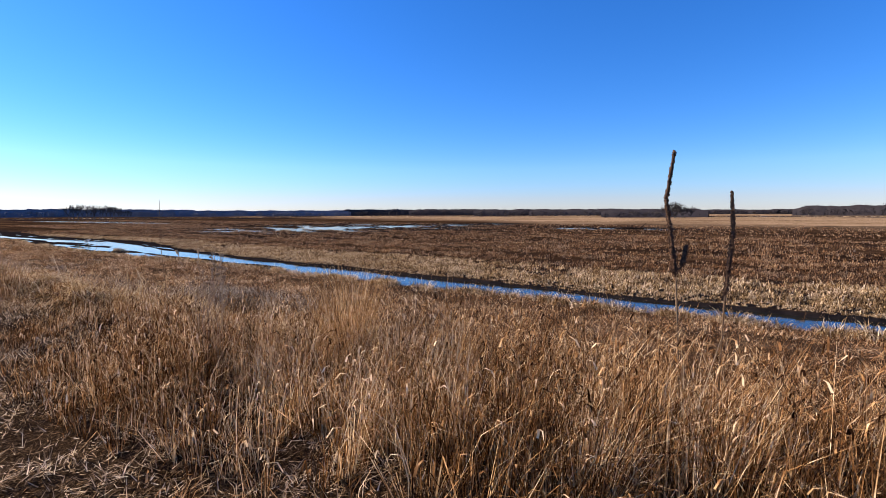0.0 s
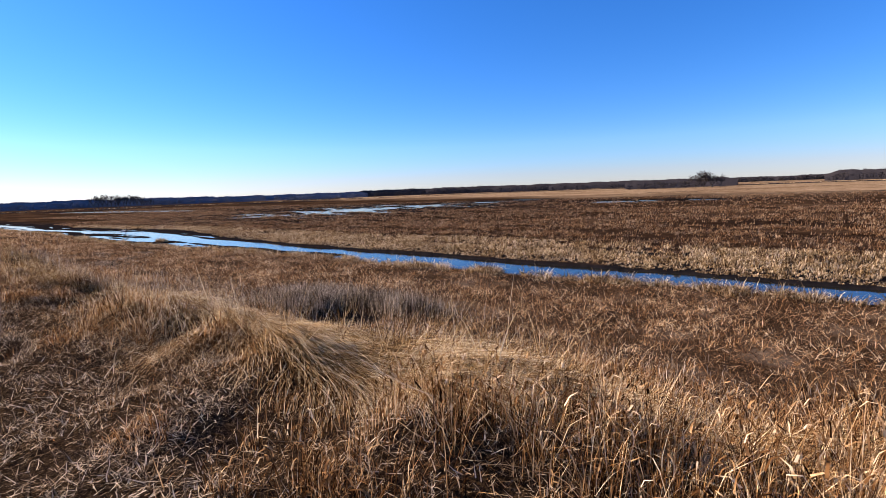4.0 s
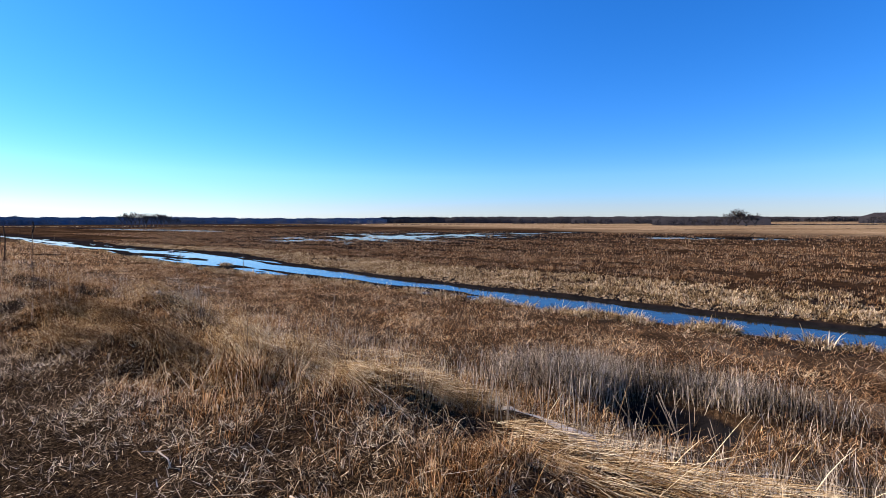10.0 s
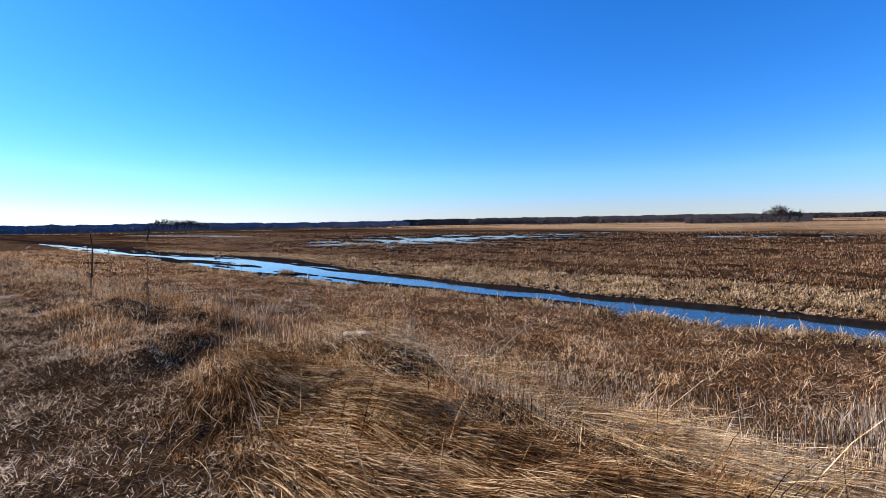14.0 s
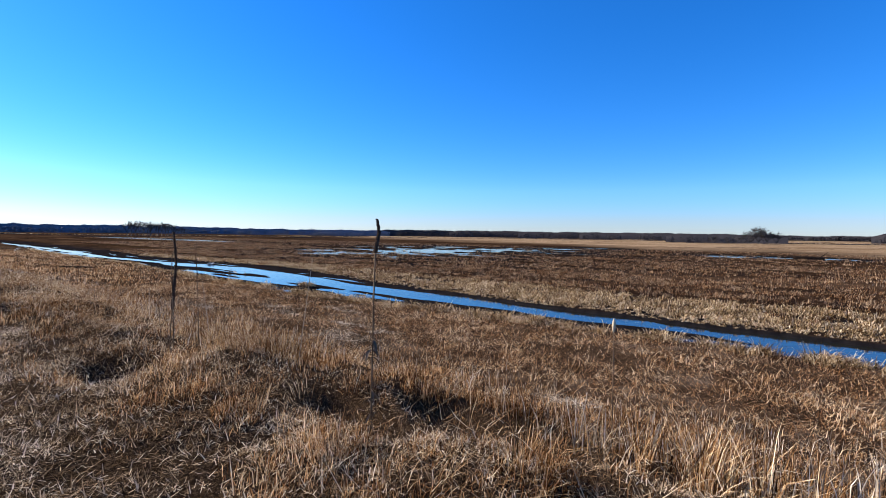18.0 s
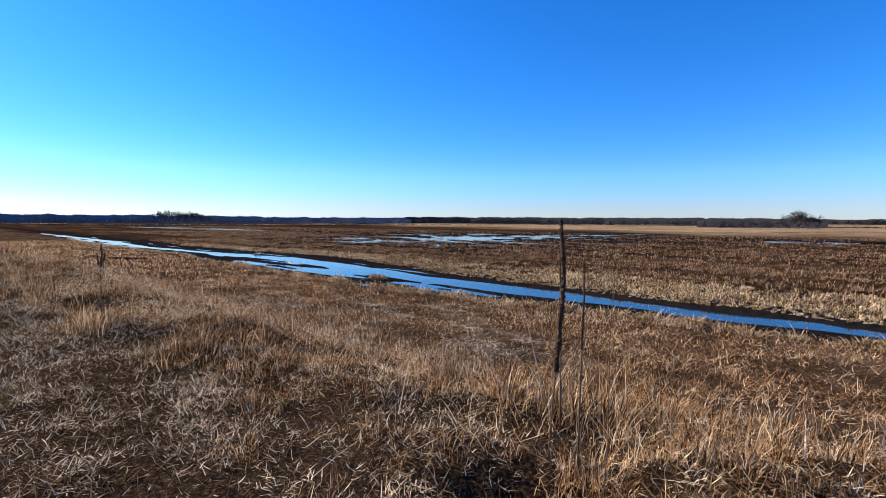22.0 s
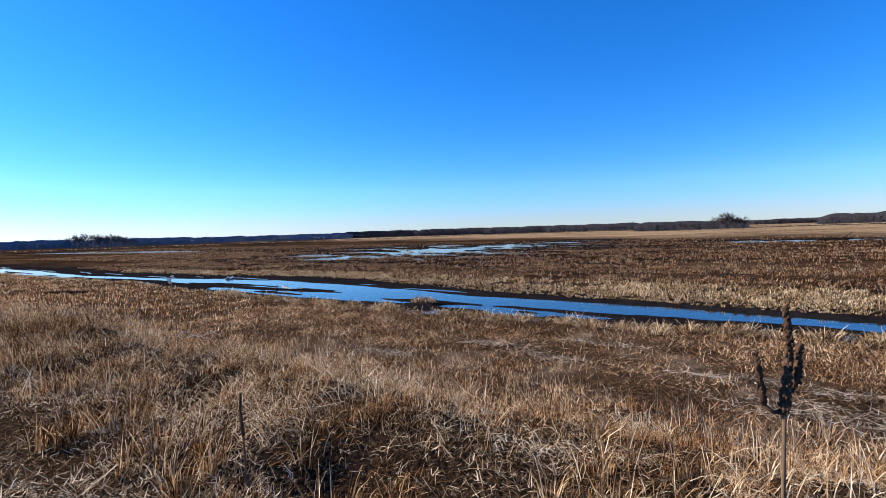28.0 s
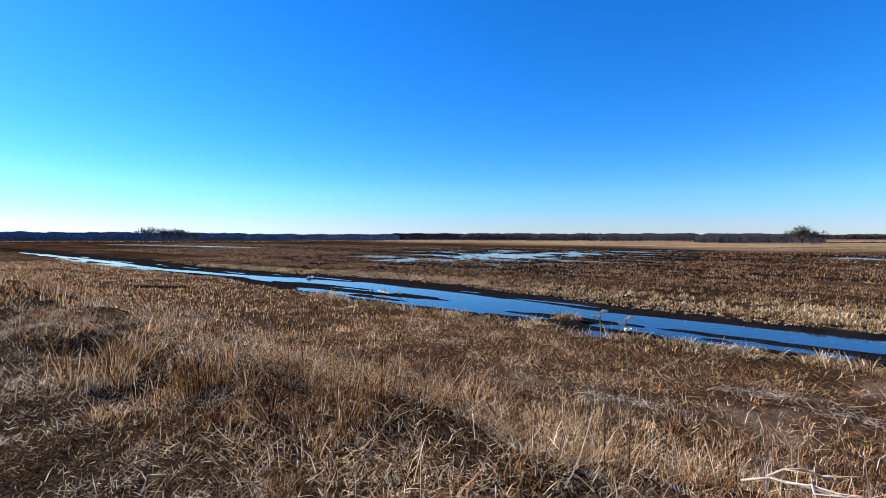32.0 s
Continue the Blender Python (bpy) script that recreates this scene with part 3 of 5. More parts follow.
def feather_grass():
    """A high feathery orange tuft and the lower growth round its foot."""
    parts = []
    for k, spread_uv, low, high in ((42, 0.1, 1.0, 1.42), (120, 0.36, 0.4, 0.75)):
        parts.append(clumps(3.15 + rng.normal(0, spread_uv, k), 2.95 + rng.normal(0, spread_uv * 0.8, k), rng.uniform(0.04, 0.1, k), rng.uniform(low, high, k), 24, (0.0025, 0.005), 0.12, 0.3, 0.15, 3, curl=0.06))
    k = 60
    parts.append(clumps(rng.uniform(1.4, 3.0, k), rng.uniform(2.0, 3.2, k), rng.uniform(0.04, 0.1, k), rng.uniform(0.45, 0.8, k), 24, (0.003, 0.006), 0.2, 0.5, 0.2, 3, curl=0.1))
    return parts


def red_grass():
    """Thin reddish bunch grass and weeds along the dike and down its slope."""
    def dens(u, v):
        d = np.interp(u, [2, 5, 8, 12, 20, 27, 30, 75], [0.3, 0.8, 0.9, 0.8, 0.75, 0.9, 1, 1])
        d = d * smooth(0.8, 2.0, v + 1.0 * (vnoise(u * 0.6, v * 0.6, 51) - 0.5))
        return d * np.clip(fbm(u * 0.8, v * 0.8, 52) * 4.0 - 1.1, 0.08, 1) * grassed(u, v)
    parts = []
    # low growth between the bunches
    u, v = scatter(9500, 2, 54, 0.8, 5.4, dens)
    size = (0.1 + 0.3 * np.clip(fbm(u * 0.45, v * 0.45, 53) - 0.22, 0, 1)) * rng.uniform(0.6, 1.25, len(u)) * smooth(0.0, 1.9, v)
    parts.append(clumps(u, v, rng.uniform(0.05, 0.16, len(u)), size, 15, (0.0035, 0.007), 0.6, 0.6, 0.25, 2, curl=0.12))
    # dense rounded bunches with shaded gaps between them
    gu, gv = np.meshgrid(np.arange(6, 55, 0.78), np.arange(1.25, 5.6, 0.72), indexing="ij")
    gu, gv = (gu + rng.uniform(-0.36, 0.36, gu.shape)).ravel(), (gv + rng.uniform(-0.33, 0.33, gv.shape)).ravel()
    keep = (rng.random(len(gu)) < np.interp(gu, [6, 9, 16, 24, 30], [0.5, 0.55, 0.5, 0.55, 0.86])) & (grassed(gu, gv) > 0.45)
    gu, gv = gu[keep], gv[keep]
    wide = rng.uniform(0.2, 0.42, len(gu))
    high = rng.uniform(0.26, 0.56, len(gu)) * smooth(0.3, 2.2, gv) * np.interp(gu, [6, 26, 33, 40, 46], [1.0, 0.85, 0.85, 0.62, 0.55])
    one = np.repeat(np.arange(len(gu)), 30)
    r = np.sqrt(rng.random(len(one)))
    a = rng.uniform(0, 2 * np.pi, len(one))
    u, v = gu[one] + r * wide[one] * np.cos(a), gv[one] + r * wide[one] * np.sin(a)
    size = high[one] * (1.05 - 0.55 * r * r) * rng.uniform(0.7, 1.2, len(one))
    parts.append(clumps(u, v, rng.uniform(0.04, 0.1, len(u)), size, 13, (0.003, 0.0066), 0.55, 0.6, 0.3, 2, curl=0.1))
    u, v = scatter(7000, -4, 60, 4.8, 9.5, dens)
    size = (0.16 + 0.5 * np.clip(fbm(u * 0.45, v * 0.45, 54) - 0.2, 0, 1)) * rng.uniform(0.6, 1.25, len(u))
    parts.append(clumps(u, v, rng.uniform(0.07, 0.2, len(u)), size, 15, (0.007, 0.014), 0.6, 0.6, 0.25, 2, curl=0.05))
    u, v = scatter(2300, 52, 100, 0.9, 9.5, dens)
    size = (0.16 + 0.6 * np.clip(fbm(u * 0.45, v * 0.45, 53) - 0.2, 0, 1)) * rng.uniform(0.6, 1.25, len(u))
    parts.append(clumps(u, v, rng.uniform(0.08, 0.22, len(u)), size, 15, (0.014, 0.03), 0.45, 0.6, 0.25, 2))
    return parts


def matted_straw():
    """Pale dead blades that lie tangled over the weeds."""
    def dens(u, v):
        return np.interp(u, [4, 26, 36, 42], [0.22, 0.3, 0.65, 1.0]) * np.clip(fbm(u * 0.7, v * 0.7, 57) * 3.8 - 1.1, 0.08, 1) * smooth(0.9, 1.8, v) * grassed(u, v)
    u, v = scatter(115000, 4, 60, 0.7, 5.6, dens)
    n = len(u)
    base = rooted(u, v, -0.02)
    base[:, 2] += rng.random(n) ** 1.5 * 0.2
    return [blade_arrays(base, rng.uniform(0.1, 0.36, n), rng.uniform(0.003, 0.0065, n), rng.uniform(-math.pi, math.pi, n), np.clip(rng.normal(1.05, 0.35, n), 0.3, 1.7), rng.normal(0.8, 0.6, n), 3)]


def laid(u, v, ridge, lift, low, high, fine):
    """Blades laid along a ridge of fallen grass: those on its near side hang down from it."""
    n = len(u)
    over = np.clip((ridge - v) / 0.55, 0, 1)
    base = rooted(u, v, 0.0)
    base[:, 2] += lift * np.exp(-(((v - ridge) / 0.38) ** 2)) * rng.random(n) ** 0.35
    turn = WIND - 0.75 * over + 0.9 * (fbm(u * 0.8, v * 0.8, 61, 2) - 0.5) + rng.normal(0, 0.12, n)
    lean = np.clip(rng.normal(1.4, 0.09, n), 0.3, 1.56)
    loose = rng.random(n) < 0.03
    lean = np.where(loose, rng.uniform(0.3, 1.0, n), lean)
    turn = turn + np.where(loose, rng.normal(0, 0.8, n), 0)
    return blade_arrays(base, rng.uniform(low, high, n), rng.uniform(*fine, n), turn, lean, np.clip(rng.normal(0.34, 0.16, n), 0, 1.2), 3)


def lodged_grass():
    """Long grass that the wind laid over in waves along the edge: golden crests, and skirts hanging from them in a
    shade-darkened colour.
    """
    parts, skirt = [], []
    # two long combed ridges
    for a, b, us, vs, n, lift in ((7.0, 16.4, (7, 9.4, 10, 10.7, 11.6, 12.9, 14.3, 15.4, 16.4), (4.4, 3.7, 3.5, 3.38, 3.2, 3.1, 3.1, 3.2, 3.5), 25000, 0.34),
                                  (17.4, 26.0, (17.4, 19, 21, 21.8, 23, 25, 26), (3.3, 3.4, 3.2, 3.6, 3.5, 3.6, 3.4), 21000, 0.36)):
        u = rng.uniform(a, b, n)
        keep = rng.random(n) < np.clip(fbm(u * 0.7, u * 0 + a, 63) * 3.4 - 0.75, 0.15, 1) * np.interp(u, [9.6, 11.0, 12, 12.8, 14.2, 15.4], [1.4, 1, 0.5, 0.25, 0.2, 0.35])
        u = u[keep]
        ridge = np.interp(u, us, vs)
        v = ridge + np.where(rng.random(len(u)) < 0.45, np.abs(rng.normal(0, 0.2, len(u))), -np.abs(rng.normal(0, 0.5, len(u))))
        low = v < ridge - 0.22 - 0.35 * fbm(u * 1.3, v * 2.0, 64)
        for out, ok in ((parts, ~low), (skirt, low & (v > 1.1))):
            out.append(laid(u[ok], v[ok], ridge[ok], lift, 0.4, 0.95, (0.003, 0.0062)))
    # smaller swirls
    waves = [(8.4, 3.2, 0.9, 0.5, 1.7), (7.5, 3.5, 0.8, 0.5, 1.5), (9.4, 3.0, 0.7, 0.35, 1.2), (19.7, 2.7, 0.7, 0.45, 1.3), (18.7, 3.0, 0.7, 0.45, 1.2), (7.3, 5.2, 1.2, 0.7, 1.3), (8.2, 4.3, 1.0, 0.6, 1.2), (4.65, 3.05, 0.45, 0.32, 2.2), (2.65, 3.9, 0.45, 0.3, 1.2), (4.2, 5.2, 1.2, 0.6, 0.8), (5.2, 4.2, 0.9, 0.5, 0.6),
             (20.4, 2.2, 0.9, 0.5, 0.6), (21.9, 2.2, 1.0, 0.5, 0.7), (23.4, 2.2, 1.0, 0.5, 0.7), (24.6, 2.0, 0.9, 0.5, 0.7), (22.4, 1.5, 1.0, 0.4, 0.7), (17.95, 4.45, 0.5, 0.3, 2.0)]
    for cu, cv, su, sv, amount in waves:
        n = int(4200 * amount * su * sv / 0.6)
        u, v = cu + rng.normal(0, su * 0.6, n), cv + rng.normal(0, sv * 0.55, n)
        keep = v > 1.0
        out = skirt if cu > 20 else parts
        out.append(laid(u[keep], v[keep], np.full(keep.sum(), cv), 0.3, 0.35, 0.85, (0.003, 0.006)))
    return parts, skirt


def litter():
    """Trodden short litter on the dike's crown, where one walks."""
    def dens(u, v):
        return (1 - 0.5 * smooth(1.6, 3.5, v)) * np.clip(fbm(u * 2.4, v * 2.4, 71, 4) * 6.5 - 2.2, 0.28, 1) * (0.35 + 0.65 * grassed(u, v))
    u, v = scatter(640000, 1, 58, -0.15, 3.6, dens)
    n = len(u)
    parts = []
    cut = n * 4 // 5
    for part_u, part_v, rows in ((u[:cut], v[:cut], 1), (u[cut:], v[cut:], 2)):
        k = len(part_u)
        base = rooted(part_u, part_v, 0.0)
        base[:, 2] += 0.05 * rng.random(k) ** 2
        parts.append(blade_arrays(base, rng.uniform(0.03, 0.11, k) * (1.0 if rows == 1 else 1.3), rng.uniform(0.004, 0.0095, k), rng.uniform(-math.pi, math.pi, k), np.clip(rng.normal(1.2, 0.35, k), 0, 1.6), rng.normal(0.3, 0.5, k), rows))
    u, v = scatter(26000, 56, 110, -0.6, 4.0, dens)
    n = len(u)
    parts.append(blade_arrays(rooted(u, v, 0.0), rng.uniform(0.08, 0.22, n), rng.uniform(0.01, 0.022, n), rng.uniform(-math.pi, math.pi, n), np.clip(rng.normal(0.9, 0.4, n), 0, 1.5), rng.normal(0.35, 0.4, n), 2))
    return parts


# where the flat is covered by a bleached mat of old reeds: u, v, half length, half width
MATS = ((44.7, 14.6, 1.3, 0.25), (48.1, 12.9, 1.6, 0.35), (45.6, 12.2, 1.2, 0.3), (42.7, 7.6, 0.9, 0.4), (39.5, 10.4, 1.8, 0.65), (41.4, 12.2, 1.1, 0.25), (39.2, 12.0, 0.9, 0.25), (25.3, 3.9, 0.5, 0.3), (43.6, 5.6, 0.6, 0.35), (31.0, 9.4, 0.8, 0.3), (50.4, 10.4, 1.2, 0.3))


def bare_flat(u, v):
    g = 1 - np.exp(-(((u - 16.2) / 1.35) ** 2 + ((v - 9.3) / 1.25) ** 2) ** 2)
    for mu, mv, lu, lv in MATS:
        g = g * (1 - 0.85 * np.exp(-(((u - mu) / lu) ** 2 + ((v - mv) / lv) ** 2)))
    return g


def reed_mats():
    """Old reeds beaten flat and bleached grey on the marsh flat."""
    parts = []
    for mu, mv, lu, lv in MATS:
        n = int(800 * lu * lv + 60)
        u, v = mu + rng.normal(0, lu * 0.55, n), mv + rng.normal(0, lv * 0.55, n)
        base = rooted(u, v, -0.03)
        parts.append(blade_arrays(base, rng.uniform(0.2, 0.6, n), rng.uniform(0.01, 0.024, n), rng.uniform(-math.pi, math.pi, n), rng.normal(1.53, 0.06, n), rng.normal(0.0, 0.08, n), 2))
    return parts


def loose_straws():
    """Long bleached straws lying criss-cross on the weeds."""
    u, v = scatter(1300, 6, 56, 0.9, 5.2, lambda a, b: np.clip(fbm(a * 0.6, b * 0.6, 77) * 3.2 - 1.0, 0.08, 1))
    n = len(u)
    base = rooted(u, v, -0.04)
    base[:, 2] += 0.22 * rng.random(n)
    turn = rng.uniform(-math.pi, math.pi, n)
    # small fallen sheaves, their straws side by side
    for cu, cv, way, k in ((41.0, 0.75, 2.9, 60), (41.3, 1.5, 0.4, 28), (40.2, 2.2, 0.7, 24)):
        extra = rooted(cu + rng.normal(0, 0.16, k), cv + rng.normal(0, 0.09, k), -0.03)
        extra[:, 2] += 0.06 * rng.random(k)
        base, turn = np.concatenate([base, extra]), np.concatenate([turn, way + rng.normal(0, 0.3, k)])
    n = len(base)
    return [blade_arrays(base, rng.uniform(0.3, 0.75, n), rng.uniform(0.005, 0.009, n), turn, np.clip(rng.normal(1.3, 0.25, n), 0.5, 1.75), rng.normal(0.1, 0.25, n), 3)]


def grey_reeds():
    """Short grey reed stubs at the foot of the dike."""
    def dens(u, v):
        d = np.interp(u, [0, 8, 11, 17, 19, 26, 30, 45, 75], [0.2, 0.4, 0.5, 0.5, 0.8, 0.7, 0.3, 0.22, 0.2]) * smooth(3.3, 4.4, v) * (1 - smooth(8.5, 11.5, v))
        return d * np.clip(fbm(u * 0.7, v * 0.7, 81) * 2.8 - 0.6, 0, 1) * (0.25 + 0.75 * grassed(u, v)) * bare_flat(u, v) * (1 - 0.97 * ((np.abs(u - 16.9) < 1.0) & (v < 6.0))) * (1 - 0.9 * np.exp(-(((u - 15.8) / 2.2) ** 2 + ((v - 7.6) / 2.0) ** 2) ** 2)) * (1 - 0.75 * np.exp(-((u - 15.4) / 1.2) ** 2) * (v < 7.0))
    u, v = scatter(190000, -2, 75, 3.4, 12, dens)
    # the thick silver stand round the pit
    stand = np.zeros(len(u))
    for cu, cv, su, sv, k, more in ((18.6, 10.0, 0.8, 0.7, 6500, 0.35), (16.2, 10.9, 1.3, 0.35, 4500, 0.3), (13.6, 4.9, 0.6, 0.35, 900, 0.1), (13.9, 5.0, 0.8, 0.4, 1300, 0.0), (16.2, 6.4, 0.5, 0.3, 700, 0.0), (12.0, 6.4, 0.8, 0.8, 2600, 0.1), (22.4, 6.4, 0.9, 0.6, 2600, 0.1)):
        a, b = cu + rng.normal(0, su, k), cv + rng.normal(0, sv, k)
        keep = (rng.random(k) < bare_flat(a, b)) & (b > 4.1) & ((b > 6.0) | (np.abs(a - 16.9) > 0.9))
        u, v = np.concatenate([u, a[keep]]), np.concatenate([v, b[keep]])
        stand = np.concatenate([stand, np.full(keep.sum(), more)])
    n = len(u)
    return [blade_arrays(rooted(u, v), rng.uniform(0.12, 0.5, n) + stand, rng.uniform(0.006, 0.013, n), rng.uniform(-math.pi, math.pi, n), np.abs(rng.normal(0.12, 0.22, n)), np.abs(rng.normal(0.25, 0.4, n)), 2)]


def marsh_grass():
    """Low brown matted grass on the flat between the dike and the stream: lying straws, and small tufts among them."""
    def dens(u, v):
        bare = np.clip(fbm(u * 0.25, v * 0.5, 91) * 3.0 - 0.55, 0.2, 1)
        return smooth(5.5, 8.0, v) * (v < near_edge(u) - 0.05) * bare * bare_flat(u, v)
    parts = []
    for k, rows, low, high in ((200000, 1, 0.1, 0.3), (42000, 2, 0.2, 0.45)):
        u, v = scatter(k, -8, 62, 5.6, 20.5, dens)
        n = len(u)
        base = rooted(u, v, 0.0)
        base[:, 2] += 0.2 * rng.random(n) ** 2 * fbm(u * 1.4, v * 1.4, 92)
        far = np.interp(v, [6, 20], [0.7, 1.3])
        parts.append(blade_arrays(base, rng.uniform(low, high, n), rng.uniform(0.008, 0.019, n) * far, rng.uniform(-math.pi, math.pi, n), np.clip(rng.normal(1.2, 0.35, n), 0.1, 1.6), rng.normal(0.2, 0.3, n), rows))
    # small upright tufts with dark gaps between them
    u, v = scatter(9000, -8, 62, 6.0, 20.5, lambda a, b: dens(a, b) * np.clip(fbm(a * 0.5, b * 0.5, 93) * 4 - 1.4, 0.06, 1))
    parts.append(clumps(u, v, rng.uniform(0.05, 0.16, len(u)), rng.uniform(0.12, 0.3, len(u)), 13, (0.01, 0.02), 0.6, 0.7, 0.3, 2, curl=0.1))
    u, v = scatter(9000, 58, 140, 6.0, 22.0, dens)
    low = np.interp(near_edge(u) - v, [0, 5], [0.5, 1.0])
    parts.append(clumps(u, v, rng.uniform(0.1, 0.3, len(u)), rng.uniform(0.15, 0.36, len(u)) * low, 8, (0.03, 0.06), 0.8, 0.6, 0.3, 1, curl=0.0))
    return parts


def bank_tussocks():
    """Blond rounded tussocks along the near bank, and a belt of them on the far bank."""
    parts = []
    u = rng.uniform(-8, 72, 430)
    u = u + 0.5 * np.sin(u * 1.3)
    v = near_edge(u) - 0.1 - np.abs(rng.normal(0, 0.28, len(u)))
    size = rng.uniform(0.32, 0.68, len(u))
    parts.append(clumps(u, v, size * 0.62, size, 60, (0.018, 0.036), 0.45, 1.2, 0.1, 3, curl=0.4))
    u = 55.9 + rng.normal(0, 0.35, 9)
    parts.append(clumps(u, 20.4 + rng.normal(0, 0.15, 9), np.full(9, 0.25), rng.uniform(0.35, 0.6, 9), 40, (0.02, 0.04), 0.4, 1.0, 0.1, 2, curl=0.3))
    u = rng.uniform(70, 150, 420)
    v = near_edge(u) - 0.12 - np.abs(rng.normal(0, 0.5, len(u)))
    parts.append(clumps(u, v, rng.uniform(0.1, 0.25, len(u)), rng.uniform(0.12, 0.3, len(u)), 12, (0.03, 0.06), 0.55, 1.0, 0.12, 1))
    # the belt behind the far mud
    u = np.concatenate([rng.uniform(-12, 50, 6600), rng.uniform(50, 112, 2600)])
    t = rng.random(len(u)) ** 1.15
    bank = np.interp(u, [0, 40, 60, 100], [0.05, 0.1, 1.7, 3.8]) + 0.35 * (fbm(u * 0.55, u * 0 + 1.7, 96) - 0.5)
    v = far_edge(u) + bank + t * np.interp(u, [-10, 30, 60, 100], [8.5, 8, 6, 3.0])
    thick = np.clip(fbm(u * 0.4, v * 0.7, 95) * 4.2 - 1.2 + 1.3 * (t < 0.5), 0.06, 1)
    keep = rng.random(len(u)) < thick
    u, v, t = u[keep], v[keep], t[keep]
    size = rng.uniform(0.26, 0.54, len(u)) * (0.42 + 0.58 * smooth(0.0, 0.35, t))
    parts.append(clumps(u, v, size * 0.4, size, 15, (0.022, 0.046), 0.4, 1.1, 0.15, 2, curl=0.35))
    return parts


def field_stubble():
    """Brown dead tufts over the marsh beyond the stream, with dark wet ground between them."""
    parts = []

    def dens(u, v):
        wet = wet_mask(u, v)
        blond = 1 - 0.55 * (1 - smooth(30, 35, v)) * (u < 60)
        patch = np.clip(fbm(u * 0.22, v * 0.5, 101) * 4.4 - 1.45, 0.05, 1)
        return (v > far_edge(u) + np.interp(u, [0, 40, 60, 100], [0.9, 1.1, 2.4, 4.5])) * blond * (1 - 0.8 * wet) * patch
    for a, b, k, per, wide, tall in ((25.5, 46, 28000, 9, (0.03, 0.055), 0.3), (44, 82, 36000, 6, (0.05, 0.09), 0.3), (78, 150, 24000, 4, (0.09, 0.17), 0.3)):
        u, v = scatter(k, -16 - 0.12 * a, 34 + 2.2 * b, a, b, dens)
        parts.append(clumps(u, v, rng.uniform(0.08, 0.2, len(u)) * (1 + a / 60), rng.uniform(0.6, 1.25, len(u)) * tall, per, wide, 0.35, 0.7, 0.1, 2 if b < 50 else 1, curl=0.0))
    return parts


stuff("tall_grass", tall_grass(), M_TALL, "tall dry orange-tan bunch grass on the dike's edge", "grass")
stuff("feather_grass", feather_grass(), M_PLUME, "feathery orange-gold dry grass in a high tuft", "grass")
stuff("reddish_grass", red_grass(), M_RED, "thin reddish-brown dead grass and weeds on the slope", "grass")
stuff("matted_straw", matted_straw(), M_MAT, "pale tangled dead straw lying over the weeds", "straw")
crests, skirts = lodged_grass()
stuff("lodged_grass", crests, M_GOLD, "long golden dead grass laid over in waves by wind", "grass")
stuff("fallen_grass", skirts, M_SHADED_SKIRT, "fallen grass hanging from golden ridges, shade in its colour", "grass")
stuff("trodden_litter", litter(), M_LITTER, "grey-brown trodden grass litter on the dike's crown", "grass")
stuff("reed_stubble", grey_reeds(), M_GREY, "grey broken reed stubs at the dike's foot", "reeds")
stuff("reed_mat", reed_mats(), M_GREY, "bleached grey reeds beaten flat on the marsh", "reeds")
stuff("loose_straw", loose_straws(), M_WEATHERED, "long bleached straws lying across the weeds", "straw")
stuff("marsh_grass", marsh_grass(), M_FLAT, "low brown matted marsh grass beside the stream", "grass")
stuff("bank_tussocks", bank_tussocks(), M_BANK, "blond arching grass tussocks along the stream banks", "grass")
stuff("field_stubble", field_stubble(), M_FIELD, "dead brown stubble across the wet marsh field", "grass")


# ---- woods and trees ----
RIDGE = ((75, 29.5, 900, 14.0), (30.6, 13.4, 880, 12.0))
STANDS = ((14.6, 5.0, 900, 11.0), (5.8, -3.6, 820, 10.5), (-2.4, -10.6, 700, 9.2), (-9.4, -19.6, 560, 8.0), (-18.4, -28.8, 400, 6.3), (-25, -38, 1300, 10.0), (-35.5, -60, 620, 9.8))


